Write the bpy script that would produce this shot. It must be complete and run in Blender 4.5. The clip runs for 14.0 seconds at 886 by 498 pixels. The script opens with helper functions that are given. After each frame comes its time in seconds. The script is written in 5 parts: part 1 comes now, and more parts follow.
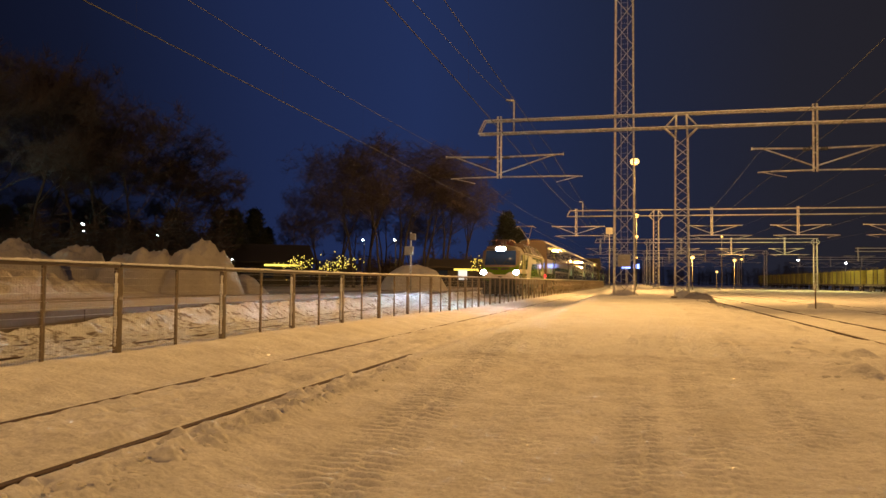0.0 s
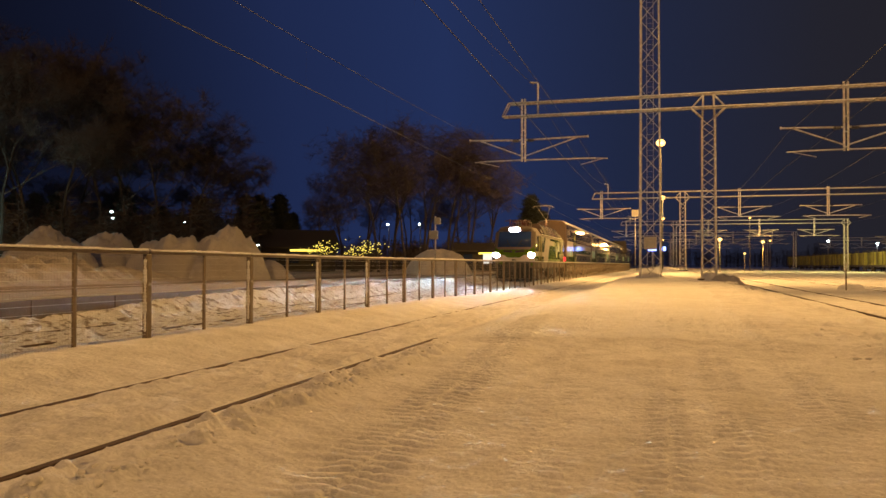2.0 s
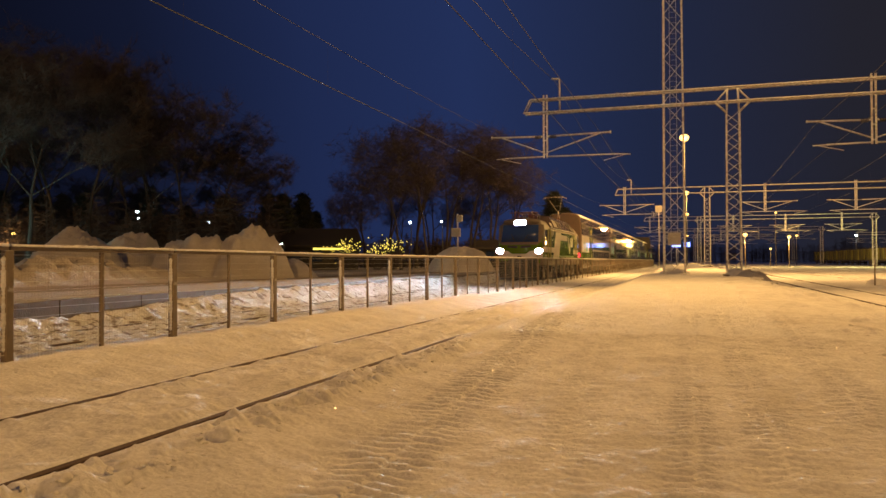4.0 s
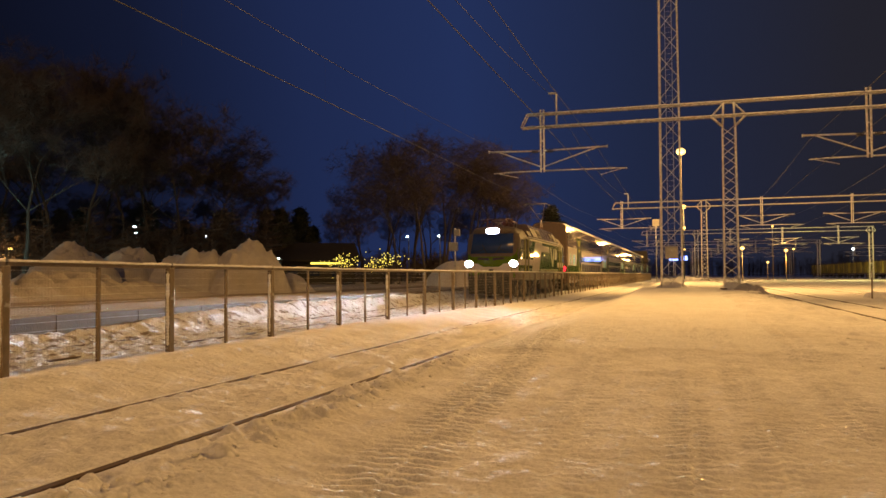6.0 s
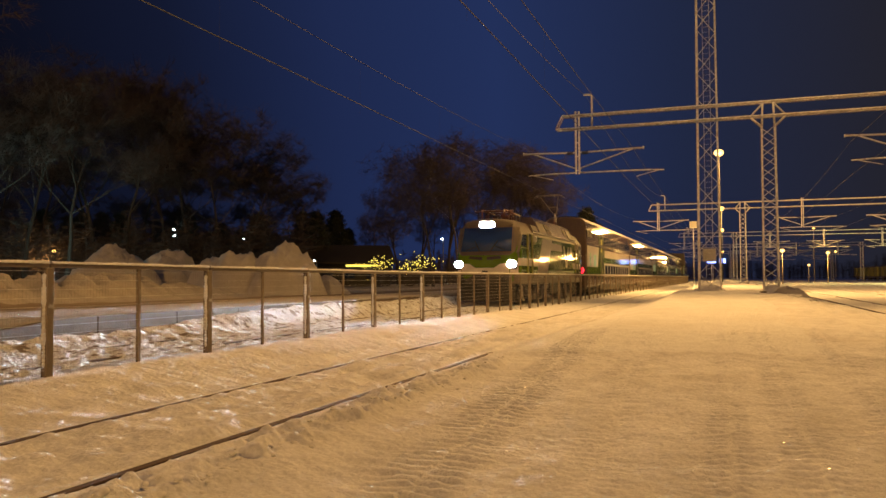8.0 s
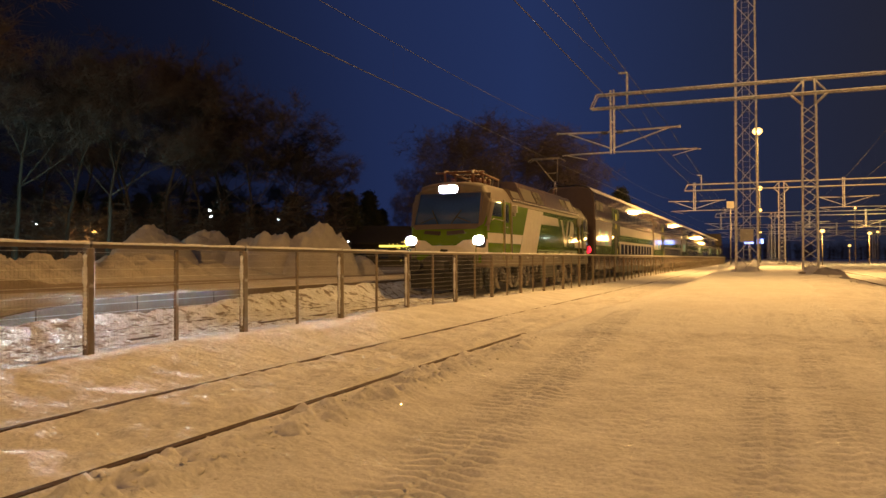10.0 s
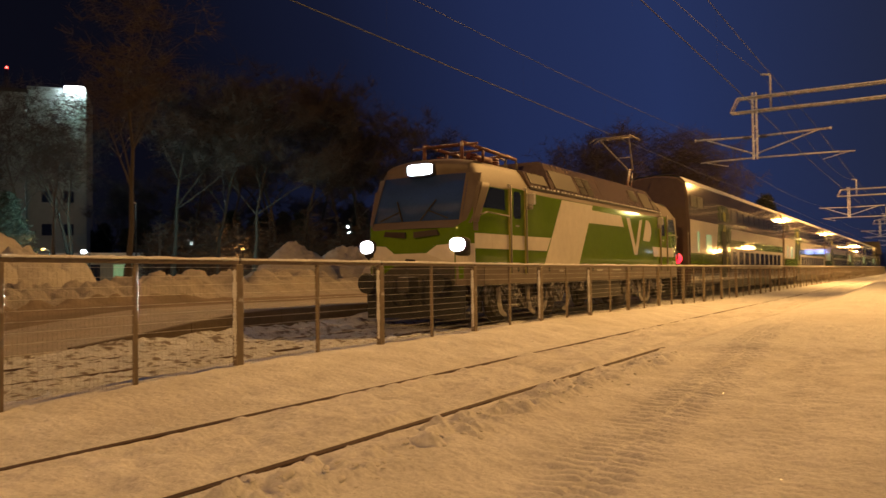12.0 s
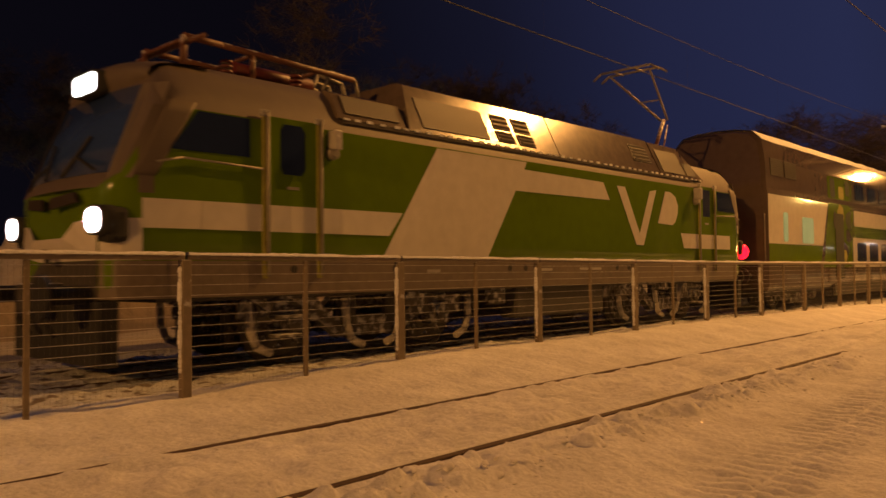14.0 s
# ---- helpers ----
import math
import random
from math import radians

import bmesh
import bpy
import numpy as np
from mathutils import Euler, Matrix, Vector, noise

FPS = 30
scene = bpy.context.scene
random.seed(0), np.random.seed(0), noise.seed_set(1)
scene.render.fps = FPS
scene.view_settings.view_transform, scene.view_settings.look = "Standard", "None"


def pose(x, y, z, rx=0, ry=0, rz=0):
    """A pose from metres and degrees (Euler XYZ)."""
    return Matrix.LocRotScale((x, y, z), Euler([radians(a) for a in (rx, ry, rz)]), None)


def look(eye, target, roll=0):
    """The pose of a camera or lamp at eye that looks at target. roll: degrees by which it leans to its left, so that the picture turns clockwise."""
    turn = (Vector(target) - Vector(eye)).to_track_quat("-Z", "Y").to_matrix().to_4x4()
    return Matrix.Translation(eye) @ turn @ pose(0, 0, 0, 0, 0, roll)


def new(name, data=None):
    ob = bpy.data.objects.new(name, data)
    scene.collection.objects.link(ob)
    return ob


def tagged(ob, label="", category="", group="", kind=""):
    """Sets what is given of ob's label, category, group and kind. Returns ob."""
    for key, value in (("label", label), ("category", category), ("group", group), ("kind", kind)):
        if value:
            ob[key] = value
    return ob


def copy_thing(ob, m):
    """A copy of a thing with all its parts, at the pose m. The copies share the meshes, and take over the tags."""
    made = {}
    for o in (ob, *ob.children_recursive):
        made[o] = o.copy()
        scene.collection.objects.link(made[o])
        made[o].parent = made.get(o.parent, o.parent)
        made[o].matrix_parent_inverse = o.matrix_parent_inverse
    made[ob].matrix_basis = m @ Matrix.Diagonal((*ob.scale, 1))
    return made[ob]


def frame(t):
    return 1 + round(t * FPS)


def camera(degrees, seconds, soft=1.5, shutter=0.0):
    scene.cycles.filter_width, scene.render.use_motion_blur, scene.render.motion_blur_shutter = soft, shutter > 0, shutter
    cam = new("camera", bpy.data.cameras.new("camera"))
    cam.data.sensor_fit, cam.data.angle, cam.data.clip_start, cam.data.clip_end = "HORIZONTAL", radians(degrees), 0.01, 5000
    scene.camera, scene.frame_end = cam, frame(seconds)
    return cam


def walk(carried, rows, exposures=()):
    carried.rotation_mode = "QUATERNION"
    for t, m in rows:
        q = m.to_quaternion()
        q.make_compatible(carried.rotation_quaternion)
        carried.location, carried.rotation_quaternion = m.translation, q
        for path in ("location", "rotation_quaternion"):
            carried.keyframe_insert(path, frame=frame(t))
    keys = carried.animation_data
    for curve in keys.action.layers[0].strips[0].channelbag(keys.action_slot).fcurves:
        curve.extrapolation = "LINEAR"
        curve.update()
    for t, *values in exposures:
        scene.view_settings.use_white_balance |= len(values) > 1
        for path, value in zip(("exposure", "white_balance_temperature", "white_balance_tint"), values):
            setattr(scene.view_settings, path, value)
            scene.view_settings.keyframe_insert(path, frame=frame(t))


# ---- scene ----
cam = camera(58.54, 14.0, shutter=0.4)
PATH = [
    (0.0, pose(0.0, 0.0, 1.3, 92.26, -0.54, 13.78)),
    (0.5, pose(0.0, 0.0, 1.3, 92.28, -0.49, 14.09)),
    (1.0, pose(0.0, 0.0, 1.3, 92.29, -0.46, 14.22)),
    (1.5, pose(0.0, 0.0, 1.3, 92.02, -0.23, 14.37)),
    (2.0, pose(0.0, 0.0, 1.3, 91.09, -0.11, 15.58)),
    (2.5, pose(0.0, 0.0, 1.3, 91.08, 0.10, 16.48)),
    (3.0, pose(0.0, 0.0, 1.3, 90.88, 0.24, 17.18)),
    (5.5, pose(0.0, 0.0, 1.3, 91.30, 0.29, 17.15)),
    (6.0, pose(0.0, 0.0, 1.3, 91.94, 0.41, 17.03)),
    (6.5, pose(0.0, 0.0, 1.3, 92.92, 0.42, 17.81)),
    (7.0, pose(0.0, 0.0, 1.3, 93.13, 0.43, 18.99)),
    (9.5, pose(0.0, 0.0, 1.3, 90.29, 0.15, 20.27)),
    (10.0, pose(0.0, 0.0, 1.3, 90.73, 0.26, 21.92)),
    (10.5, pose(0.0, 0.0, 1.3, 90.62, 0.38, 23.59)),
    (11.0, pose(0.0, 0.0, 1.3, 90.92, 0.53, 26.10)),
    (11.5, pose(0.0, 0.0, 1.3, 91.33, 0.69, 28.76)),
    (12.0, pose(0.0, 0.0, 1.3, 91.77, 0.78, 31.52)),
    (12.5, pose(0.0, 0.0, 1.3, 91.19, 0.74, 34.70)),
    (13.0, pose(0.0, 0.0, 1.3, 91.36, 0.73, 36.94)),
    (13.5, pose(0.0, 0.0, 1.3, 91.46, 0.79, 39.52)),
    (14.0, pose(0.0, 0.0, 1.3, 91.72, 0.67, 42.91)),
]
walk(cam, PATH, [(0.0, 0.16, 6500, 10), (3.0, 0.2, 6500, 10), (6.5, 0.2, 6500, 10), (9.5, 0.25, 6500, 10), (12.0, 0.31, 6700, 15), (13.0, 0.16, 7450, 21), (14.0, -0.10, 8800, 32)])

# ---- light ----
world = bpy.data.worlds.new("night_sky")
scene.world = world
world.use_nodes = True
wn, wl = world.node_tree.nodes, world.node_tree.links
wn.clear()
w_out, w_bg = wn.new("ShaderNodeOutputWorld"), wn.new("ShaderNodeBackground")
w_tc, w_sep, w_map = wn.new("ShaderNodeTexCoord"), wn.new("ShaderNodeSeparateXYZ"), wn.new("ShaderNodeMapRange")
w_ramp = wn.new("ShaderNodeValToRGB")
w_map.inputs["From Min"].default_value = -1.0
wl.new(w_tc.outputs["Generated"], w_sep.inputs[0])
wl.new(w_sep.outputs["X"], w_map.inputs[0])
wl.new(w_map.outputs[0], w_ramp.inputs[0])
els = w_ramp.color_ramp.elements
# the sky runs from near black in the west over deep blue to a brownish town glow
els[0].position, els[0].color = 0.12, (0.0024, 0.0027, 0.0060, 1)
els[1].position, els[1].color = 0.68, (0.0158, 0.0133, 0.0148, 1)
for at, c in ((0.20, (0.0055, 0.0080, 0.0235)), (0.28, (0.0110, 0.0190, 0.0640)), (0.37, (0.0140, 0.0255, 0.0860)), (0.48, (0.0122, 0.0176, 0.0450)), (0.585, (0.0145, 0.0144, 0.0222))):
    els.new(at).color = (*c, 1)
wl.new(w_ramp.outputs[0], w_bg.inputs[0])
w_bg.inputs[1].default_value = 1.0
wl.new(w_bg.outputs[0], w_out.inputs[0])

SODIUM = (1.0, 0.53, 0.145)
COOL = (0.75, 0.9, 1.0)


def lamp(name, kind, place, watts, color, radius=0.3, target=None, cone=150, blend=0.6):
    data = bpy.data.lights.new(name, kind)
    data.energy, data.color = watts, color
    data.shadow_soft_size = radius
    if kind == "SPOT":
        data.spot_size, data.spot_blend = radians(cone), blend
    ob = new(name, data)
    ob.matrix_world = look(place, target) if target else pose(*place)
    return ob


# floodlights on the lattice mast ahead and on its fellow behind the viewpoint
lamp("flood_lamp", "SPOT", (-0.7, 45.0, 29.0), 68000, SODIUM, 0.35, (-2.5, 1.0, 0.0), 98, 1.0)
lamp("flood_lamp", "SPOT", (-0.4, 46.8, 29.0), 104000, SODIUM, 0.5, (16.0, 95.0, 0.0), 120, 1.0)
# added downlight that fills the dark gap between the two cones
lamp("flood_lamp", "SPOT", (1.0, 46.4, 28.2), 14000, SODIUM, 0.4, (2.0, 46.0, 0.0), 112, 1.0)
lamp("flood_lamp", "SPOT", (6.0, -90.0, 30.0), 160000, SODIUM, 0.5, (-14.0, 60.0, 19.0), 64, 1.0)

# ---- materials ----


def material(name, color, rough=0.6, metal=0.0, vary=0.25, scale=6.0, bump=0.0, bump_scale=40.0, emit=None, power=0.0):
    m = bpy.data.materials.new(name)
    m.use_nodes = True
    n, l = m.node_tree.nodes, m.node_tree.links
    b = n["Principled BSDF"]
    b.inputs["Roughness"].default_value, b.inputs["Metallic"].default_value = rough, metal
    if name.endswith("paint"):
        b.inputs["Specular IOR Level"].default_value = 0.3
    tc = n.new("ShaderNodeTexCoord")
    big, fine = n.new("ShaderNodeTexNoise"), n.new("ShaderNodeTexNoise")
    big.inputs["Scale"].default_value, big.inputs["Detail"].default_value = scale * 0.2, 4
    fine.inputs["Scale"].default_value, fine.inputs["Detail"].default_value = scale * 3, 5
    l.new(tc.outputs["Object"], big.inputs[0])
    l.new(tc.outputs["Object"], fine.inputs[0])
    add = n.new("ShaderNodeMath")
    add.operation = "ADD"
    l.new(big.outputs[0], add.inputs[0])
    l.new(fine.outputs[0], add.inputs[1])
    r = n.new("ShaderNodeMapRange")
    r.inputs["From Min"].default_value, r.inputs["From Max"].default_value = 0.6, 1.4
    r.inputs["To Min"].default_value, r.inputs["To Max"].default_value = 1 - vary, 1 + vary * 0.5
    l.new(add.outputs[0], r.inputs[0])
    hue = n.new("ShaderNodeMix")
    hue.data_type, hue.blend_type = "RGBA", "MULTIPLY"
    hue.inputs["Factor"].default_value = 1.0
    hue.inputs["A"].default_value = (*color, 1)
    l.new(r.outputs[0], hue.inputs["B"])
    l.new(hue.outputs["Result"], b.inputs["Base Color"])
    if bump:
        t = n.new("ShaderNodeTexNoise")
        t.inputs["Scale"].default_value, t.inputs["Detail"].default_value = bump_scale, 6
        l.new(tc.outputs["Object"], t.inputs[0])
        u = n.new("ShaderNodeBump")
        u.inputs["Strength"].default_value, u.inputs["Distance"].default_value = bump, 0.02
        l.new(t.outputs[0], u.inputs["Height"])
        l.new(u.outputs[0], b.inputs["Normal"])
    if emit:
        b.inputs["Emission Color"].default_value = (*emit, 1)
        b.inputs["Emission Strength"].default_value = power
    return m


def frosted(name, color, rough=0.7, amount=0.5, metal=0.0):
    """A surface with rime on it: more where a noise is high and on faces that look up."""
    m = material(name, color, rough, metal, 0.3, 5.0)
    n, l = m.node_tree.nodes, m.node_tree.links
    b = n["Principled BSDF"]
    src = b.inputs["Base Color"].links[0].from_socket
    tc, t, g, sep = n.new("ShaderNodeTexCoord"), n.new("ShaderNodeTexNoise"), n.new("ShaderNodeNewGeometry"), n.new("ShaderNodeSeparateXYZ")
    t.inputs["Scale"].default_value, t.inputs["Detail"].default_value = 9.0, 6
    l.new(tc.outputs["Object"], t.inputs[0])
    l.new(g.outputs["Normal"], sep.inputs[0])
    mad = n.new("ShaderNodeMath")
    mad.operation, mad.inputs[1].default_value = "MULTIPLY_ADD", 0.35
    l.new(sep.outputs["Z"], mad.inputs[0])
    l.new(t.outputs[0], mad.inputs[2])
    r = n.new("ShaderNodeMapRange")
    r.inputs["From Min"].default_value, r.inputs["From Max"].default_value = 0.75 - amount * 0.6, 0.95 - amount * 0.45
    l.new(mad.outputs[0], r.inputs[0])
    mix = n.new("ShaderNodeMix")
    mix.data_type = "RGBA"
    l.new(r.outputs[0], mix.inputs["Factor"])
    l.new(src, mix.inputs["A"])
    mix.inputs["B"].default_value = (0.72, 0.72, 0.74, 1)
    l.new(mix.outputs["Result"], b.inputs["Base Color"])
    u = n.new("ShaderNodeBump")
    u.inputs["Strength"].default_value, u.inputs["Distance"].default_value = 0.5, 0.01
    l.new(t.outputs[0], u.inputs["Height"])
    l.new(u.outputs[0], b.inputs["Normal"])
    return m


def snow_material(name, color=(0.80, 0.80, 0.82), dirt=0.25, bump=0.6, grain=0.24, patch=0.35, soil=(0.42, 0.36, 0.30), edge=(0.48, 0.75)):
    m = material(name, color, 0.9, 0.0, grain, 9.0)
    n, l = m.node_tree.nodes, m.node_tree.links
    b = n["Principled BSDF"]
    b.inputs["Specular IOR Level"].default_value = 0.04
    src = b.inputs["Base Color"].links[0].from_socket
    tc = n.new("ShaderNodeTexCoord")
    t1, t2, t3 = [n.new("ShaderNodeTexNoise") for _ in range(3)]
    for t, s, d in ((t1, patch, 6), (t2, 15.0, 9), (t3, 130.0, 3)):
        t.inputs["Scale"].default_value, t.inputs["Detail"].default_value = s, d
        l.new(tc.outputs["Object"], t.inputs[0])
    r = n.new("ShaderNodeMapRange")
    r.inputs["From Min"].default_value, r.inputs["From Max"].default_value = edge
    r.inputs["To Max"].default_value = dirt
    l.new(t1.outputs[0], r.inputs[0])
    mix = n.new("ShaderNodeMix")
    mix.data_type = "RGBA"
    l.new(r.outputs[0], mix.inputs["Factor"])
    l.new(src, mix.inputs["A"])
    mix.inputs["B"].default_value = (*soil, 1)
    l.new(mix.outputs["Result"], b.inputs["Base Color"])
    u1, u2 = n.new("ShaderNodeBump"), n.new("ShaderNodeBump")
    u1.inputs["Strength"].default_value, u1.inputs["Distance"].default_value = bump, 0.05
    u2.inputs["Strength"].default_value, u2.inputs["Distance"].default_value = bump, 0.014
    l.new(t2.outputs[0], u1.inputs["Height"])
    l.new(t3.outputs[0], u2.inputs["Height"])
    l.new(u1.outputs[0], u2.inputs["Normal"])
    l.new(u2.outputs[0], b.inputs["Normal"])
    # loose ice grains that catch the lamps
    v = n.new("ShaderNodeTexVoronoi")
    v.inputs["Scale"].default_value = 28.0
    l.new(tc.outputs["Object"], v.inputs["Vector"])
    gate = n.new("ShaderNodeMath")
    gate.operation, gate.inputs[1].default_value = "LESS_THAN", 0.16
    l.new(v.outputs["Distance"], gate.inputs[0])
    coat = n.new("ShaderNodeMath")
    coat.operation, coat.inputs[1].default_value = "MULTIPLY", 0.8
    l.new(gate.outputs[0], coat.inputs[0])
    l.new(coat.outputs[0], b.inputs["Coat Weight"])
    b.inputs["Coat Roughness"].default_value = 0.12
    # each grain's facet lies its own way
    tilt, geo, lean, unit = n.new("ShaderNodeVectorMath"), n.new("ShaderNodeNewGeometry"), n.new("ShaderNodeVectorMath"), n.new("ShaderNodeVectorMath")
    tilt.operation, tilt.inputs[1].default_value = "SUBTRACT", (0.5, 0.5, 0.5)
    lean.operation, lean.inputs[1].default_value = "MULTIPLY_ADD", (0.95, 0.95, 0.95)
    unit.operation = "NORMALIZE"
    l.new(v.outputs["Color"], tilt.inputs[0])
    l.new(tilt.outputs[0], lean.inputs[0])
    l.new(geo.outputs["Normal"], lean.inputs[2])
    l.new(lean.outputs[0], unit.inputs[0])
    l.new(unit.outputs[0], b.inputs["Coat Normal"])
    return m


SNOW = snow_material("snow", bump=0.55, grain=0.30)
SNOW_STREET = snow_material("sanded_street_snow", (0.38, 0.35, 0.33), 0.6, 0.9, 0.3, 0.6)
ROAD = snow_material("sanded_road", (0.26, 0.21, 0.17), 0.6, 0.7, 0.3, 0.5, (0.12, 0.10, 0.08))
SNOW_BED = snow_material("track_bed_snow", (0.64, 0.66, 0.70), 0.85, 1.0, 0.35, 4.6, (0.14, 0.10, 0.075), (0.53, 0.63))
# paler snow colour that imitates the train's headlights falling on the deck
SNOW_HEADLIT = snow_material("headlit_deck_snow", (0.84, 0.85, 0.88), 0.12, 0.8, 0.14)
SNOW_HEAP = snow_material("heaped_snow", (0.56, 0.53, 0.51), 0.55, 1.0)
CLOD = material("clod_snow", (0.76, 0.75, 0.74), 0.9, 0.0, 0.25, 3.0)
SNOW_CAP = snow_material("snow_cap", (0.8, 0.8, 0.82), 0.0, 0.4)
GALV = frosted("galvanised_frosted", (0.36, 0.33, 0.30), 0.6, 0.80)
POST_BROWN = frosted("painted_post", (0.22, 0.17, 0.12), 0.6, 0.22)
WIRE = frosted("fence_wire", (0.14, 0.12, 0.10), 0.6, 0.15)
PANTO = frosted("pantograph_paint", (0.13, 0.055, 0.040), 0.5, 0.10)
RAIL_STEEL = material("rail_steel", (0.075, 0.042, 0.026), 0.8, 0.1, 0.4, 8.0, 0.3)
CONCRETE = material("concrete", (0.115, 0.083, 0.058), 0.85, 0.0, 0.4, 3.0, 0.5, 30.0)
LINE_WIRE = material("frosted_line_wire", (0.034, 0.040, 0.055), 0.8, 0.0, 0.3)
GREEN = material("green_paint", (0.098, 0.172, 0.012), 0.05, 0.0, 0.12, 1.5)
WHITE = material("white_paint", (0.62, 0.59, 0.54), 0.05, 0.0, 0.15, 1.5)
GREY = material("grey_paint", (0.100, 0.076, 0.063), 0.07, 0.0, 0.2, 1.5)
CAB_GREY = material("cab_surround", (0.115, 0.089, 0.073), 0.6, 0.0, 0.15, 2.0)
ROOF = material("roof_grey", (0.120, 0.090, 0.069), 0.17, 0.0, 0.45, 2.0, 0.10, 7.0)
DARK_POLE = material("dark_pole", (0.05, 0.05, 0.05), 0.6, 0.3, 0.2)
ROOF_DARK = material("roof_grille", (0.030, 0.020, 0.015), 0.6, 0.0, 0.3, 8.0)
UNDER = frosted("underframe", (0.05, 0.045, 0.04), 0.75, 0.12)
UNDER_SNOW = frosted("snow_packed_bogie", (0.09, 0.08, 0.07), 0.8, 0.42)
LOWER = material("dirty_lower_paint", (0.17, 0.135, 0.11), 0.6, 0.0, 0.35, 3.0, 0.2, 20.0)
# blue base colour stands in for sky reflected in the glass
GLASS = material("dark_glass", (0.014, 0.024, 0.065), 0.06, 0.0, 0.1)
# stronger blue, painting in sky reflection and headlight glow on the windscreen
WINDSCREEN = material("glow_blue_windscreen", (0.026, 0.056, 0.19), 0.08, 0.0, 0.15)
RUBBER = material("rubber", (0.02, 0.02, 0.02), 0.8, 0.0, 0.3)
RED_PART = material("red_insulator", (0.11, 0.020, 0.018), 0.45, 0.0, 0.3)
STEEL = material("steel_tube", (0.26, 0.24, 0.21), 0.55, 0.4, 0.3)
HEAD = material("headlight", (0.9, 0.9, 0.9), 0.3, 0.0, 0.0, emit=(0.72, 0.88, 1.0), power=3.0)
HEAD_DIM = material("headlight_low", (0.9, 0.9, 0.9), 0.3, 0.0, 0.0, emit=(0.88, 0.95, 1.0), power=3.5)
BEAM = material("beam_source", (0.0, 0.0, 0.0), 0.9, 0.0, 0.0, emit=(0.78, 0.90, 1.0), power=64000.0)
BEAM_HIGH = material("high_beam_source", (0.0, 0.0, 0.0), 0.9, 0.0, 0.0, emit=(0.70, 0.86, 1.0), power=8000.0)
TAIL = material("tail_light", (0.6, 0.02, 0.02), 0.3, 0.0, 0.0, emit=(1.0, 0.012, 0.03), power=4.0)
LIT_PANE = material("lit_window", (0.25, 0.3, 0.25), 0.1, 0.0, 0.3, 1.0, emit=(0.40, 0.80, 0.38), power=0.24)
SODIUM_GLOW = material("sodium_lamp", (0.03, 0.02, 0.01), 0.4, 0.0, 0.0, emit=(1.0, 0.58, 0.14), power=3.6)
COOL_GLOW = material("cool_lamp", (0.9, 1, 1), 0.4, 0.0, 0.0, emit=(0.75, 0.95, 1.0), power=30.0)
YELLOW_GLOW = material("yellow_bulb", (1, 0.8, 0.3), 0.4, 0.0, 0.0, emit=(1.0, 0.78, 0.12), power=1.8)
BLUE_GLOW = material("blue_sign_glow", (0.3, 0.4, 1), 0.4, 0.0, 0.0, emit=(0.18, 0.30, 1.0), power=4.0)
WHITE_PANE = material("white_window", (0.5, 0.5, 0.5), 0.2, 0.0, 0.3, 1.0, emit=(0.75, 0.9, 1.0), power=0.7)
RED_GLOW = material("red_beacon", (1, 0.1, 0.1), 0.4, 0.0, 0.0, emit=(1.0, 0.05, 0.04), power=12.0)
BARK = frosted("bark", (0.036, 0.028, 0.026), 0.9, 0.04)
TWIG = material("twig", (0.060, 0.044, 0.042), 0.9, 0.0, 0.4, 2.0)
BIRCH = frosted("birch_bark", (0.05, 0.040, 0.038), 0.8, 0.04)
NEEDLE = material("needles", (0.032, 0.040, 0.030), 0.85, 0.0, 0.5, 3.0)
PLASTER = material("pale_plaster", (0.36, 0.385, 0.375), 0.85, 0.0, 0.15, 0.6, 0.2)
DARK_WALL = material("dark_wall", (0.03, 0.024, 0.02), 0.85, 0.0, 0.3, 2.0)
LOG = material("log_bark", (0.31, 0.29, 0.075), 0.85, 0.0, 0.45, 3.0, 0.6, 12.0)
WAGON = material("wagon_frame", (0.06, 0.05, 0.045), 0.7, 0.0, 0.3)
SIGN_GREY = frosted("cabinet_grey", (0.38, 0.36, 0.34), 0.5, 0.2)

# ---- mesh helpers ----


def mesh_of(name, bm, mat=None):
    me = bpy.data.meshes.new(name)
    bm.normal_update()
    bm.to_mesh(me)
    bm.free()
    if mat:
        me.materials.append(mat)
    return me


def part(name, bm, mat, parent, label=""):
    ob = new(name, mesh_of(name, bm, mat))
    ob.parent = parent
    return tagged(ob, label)


def shared(name, me, parent, m):
    ob = new(name, me)
    ob.parent = parent
    ob.matrix_basis = m
    return ob


def thing(name, label, category, group="", m=None, kind=""):
    ob = new(name)
    ob.empty_display_size = 0.3
    if m:
        ob.matrix_basis = m
    return tagged(ob, label, category, group, kind)


def box(bm, x0, x1, y0, y1, z0, z1, bevel=0.0):
    v = [bm.verts.new((x, y, z)) for z in (z0, z1) for y in (y0, y1) for x in (x0, x1)]
    fs = [bm.faces.new([v[i] for i in q]) for q in ((0, 2, 3, 1), (4, 5, 7, 6), (0, 1, 5, 4), (2, 6, 7, 3), (0, 4, 6, 2), (1, 3, 7, 5))]
    if bevel:
        es = list({e for f in fs for e in f.edges})
        bmesh.ops.bevel(bm, geom=es, offset=bevel, segments=2, affect="EDGES", profile=0.5)
    return bm


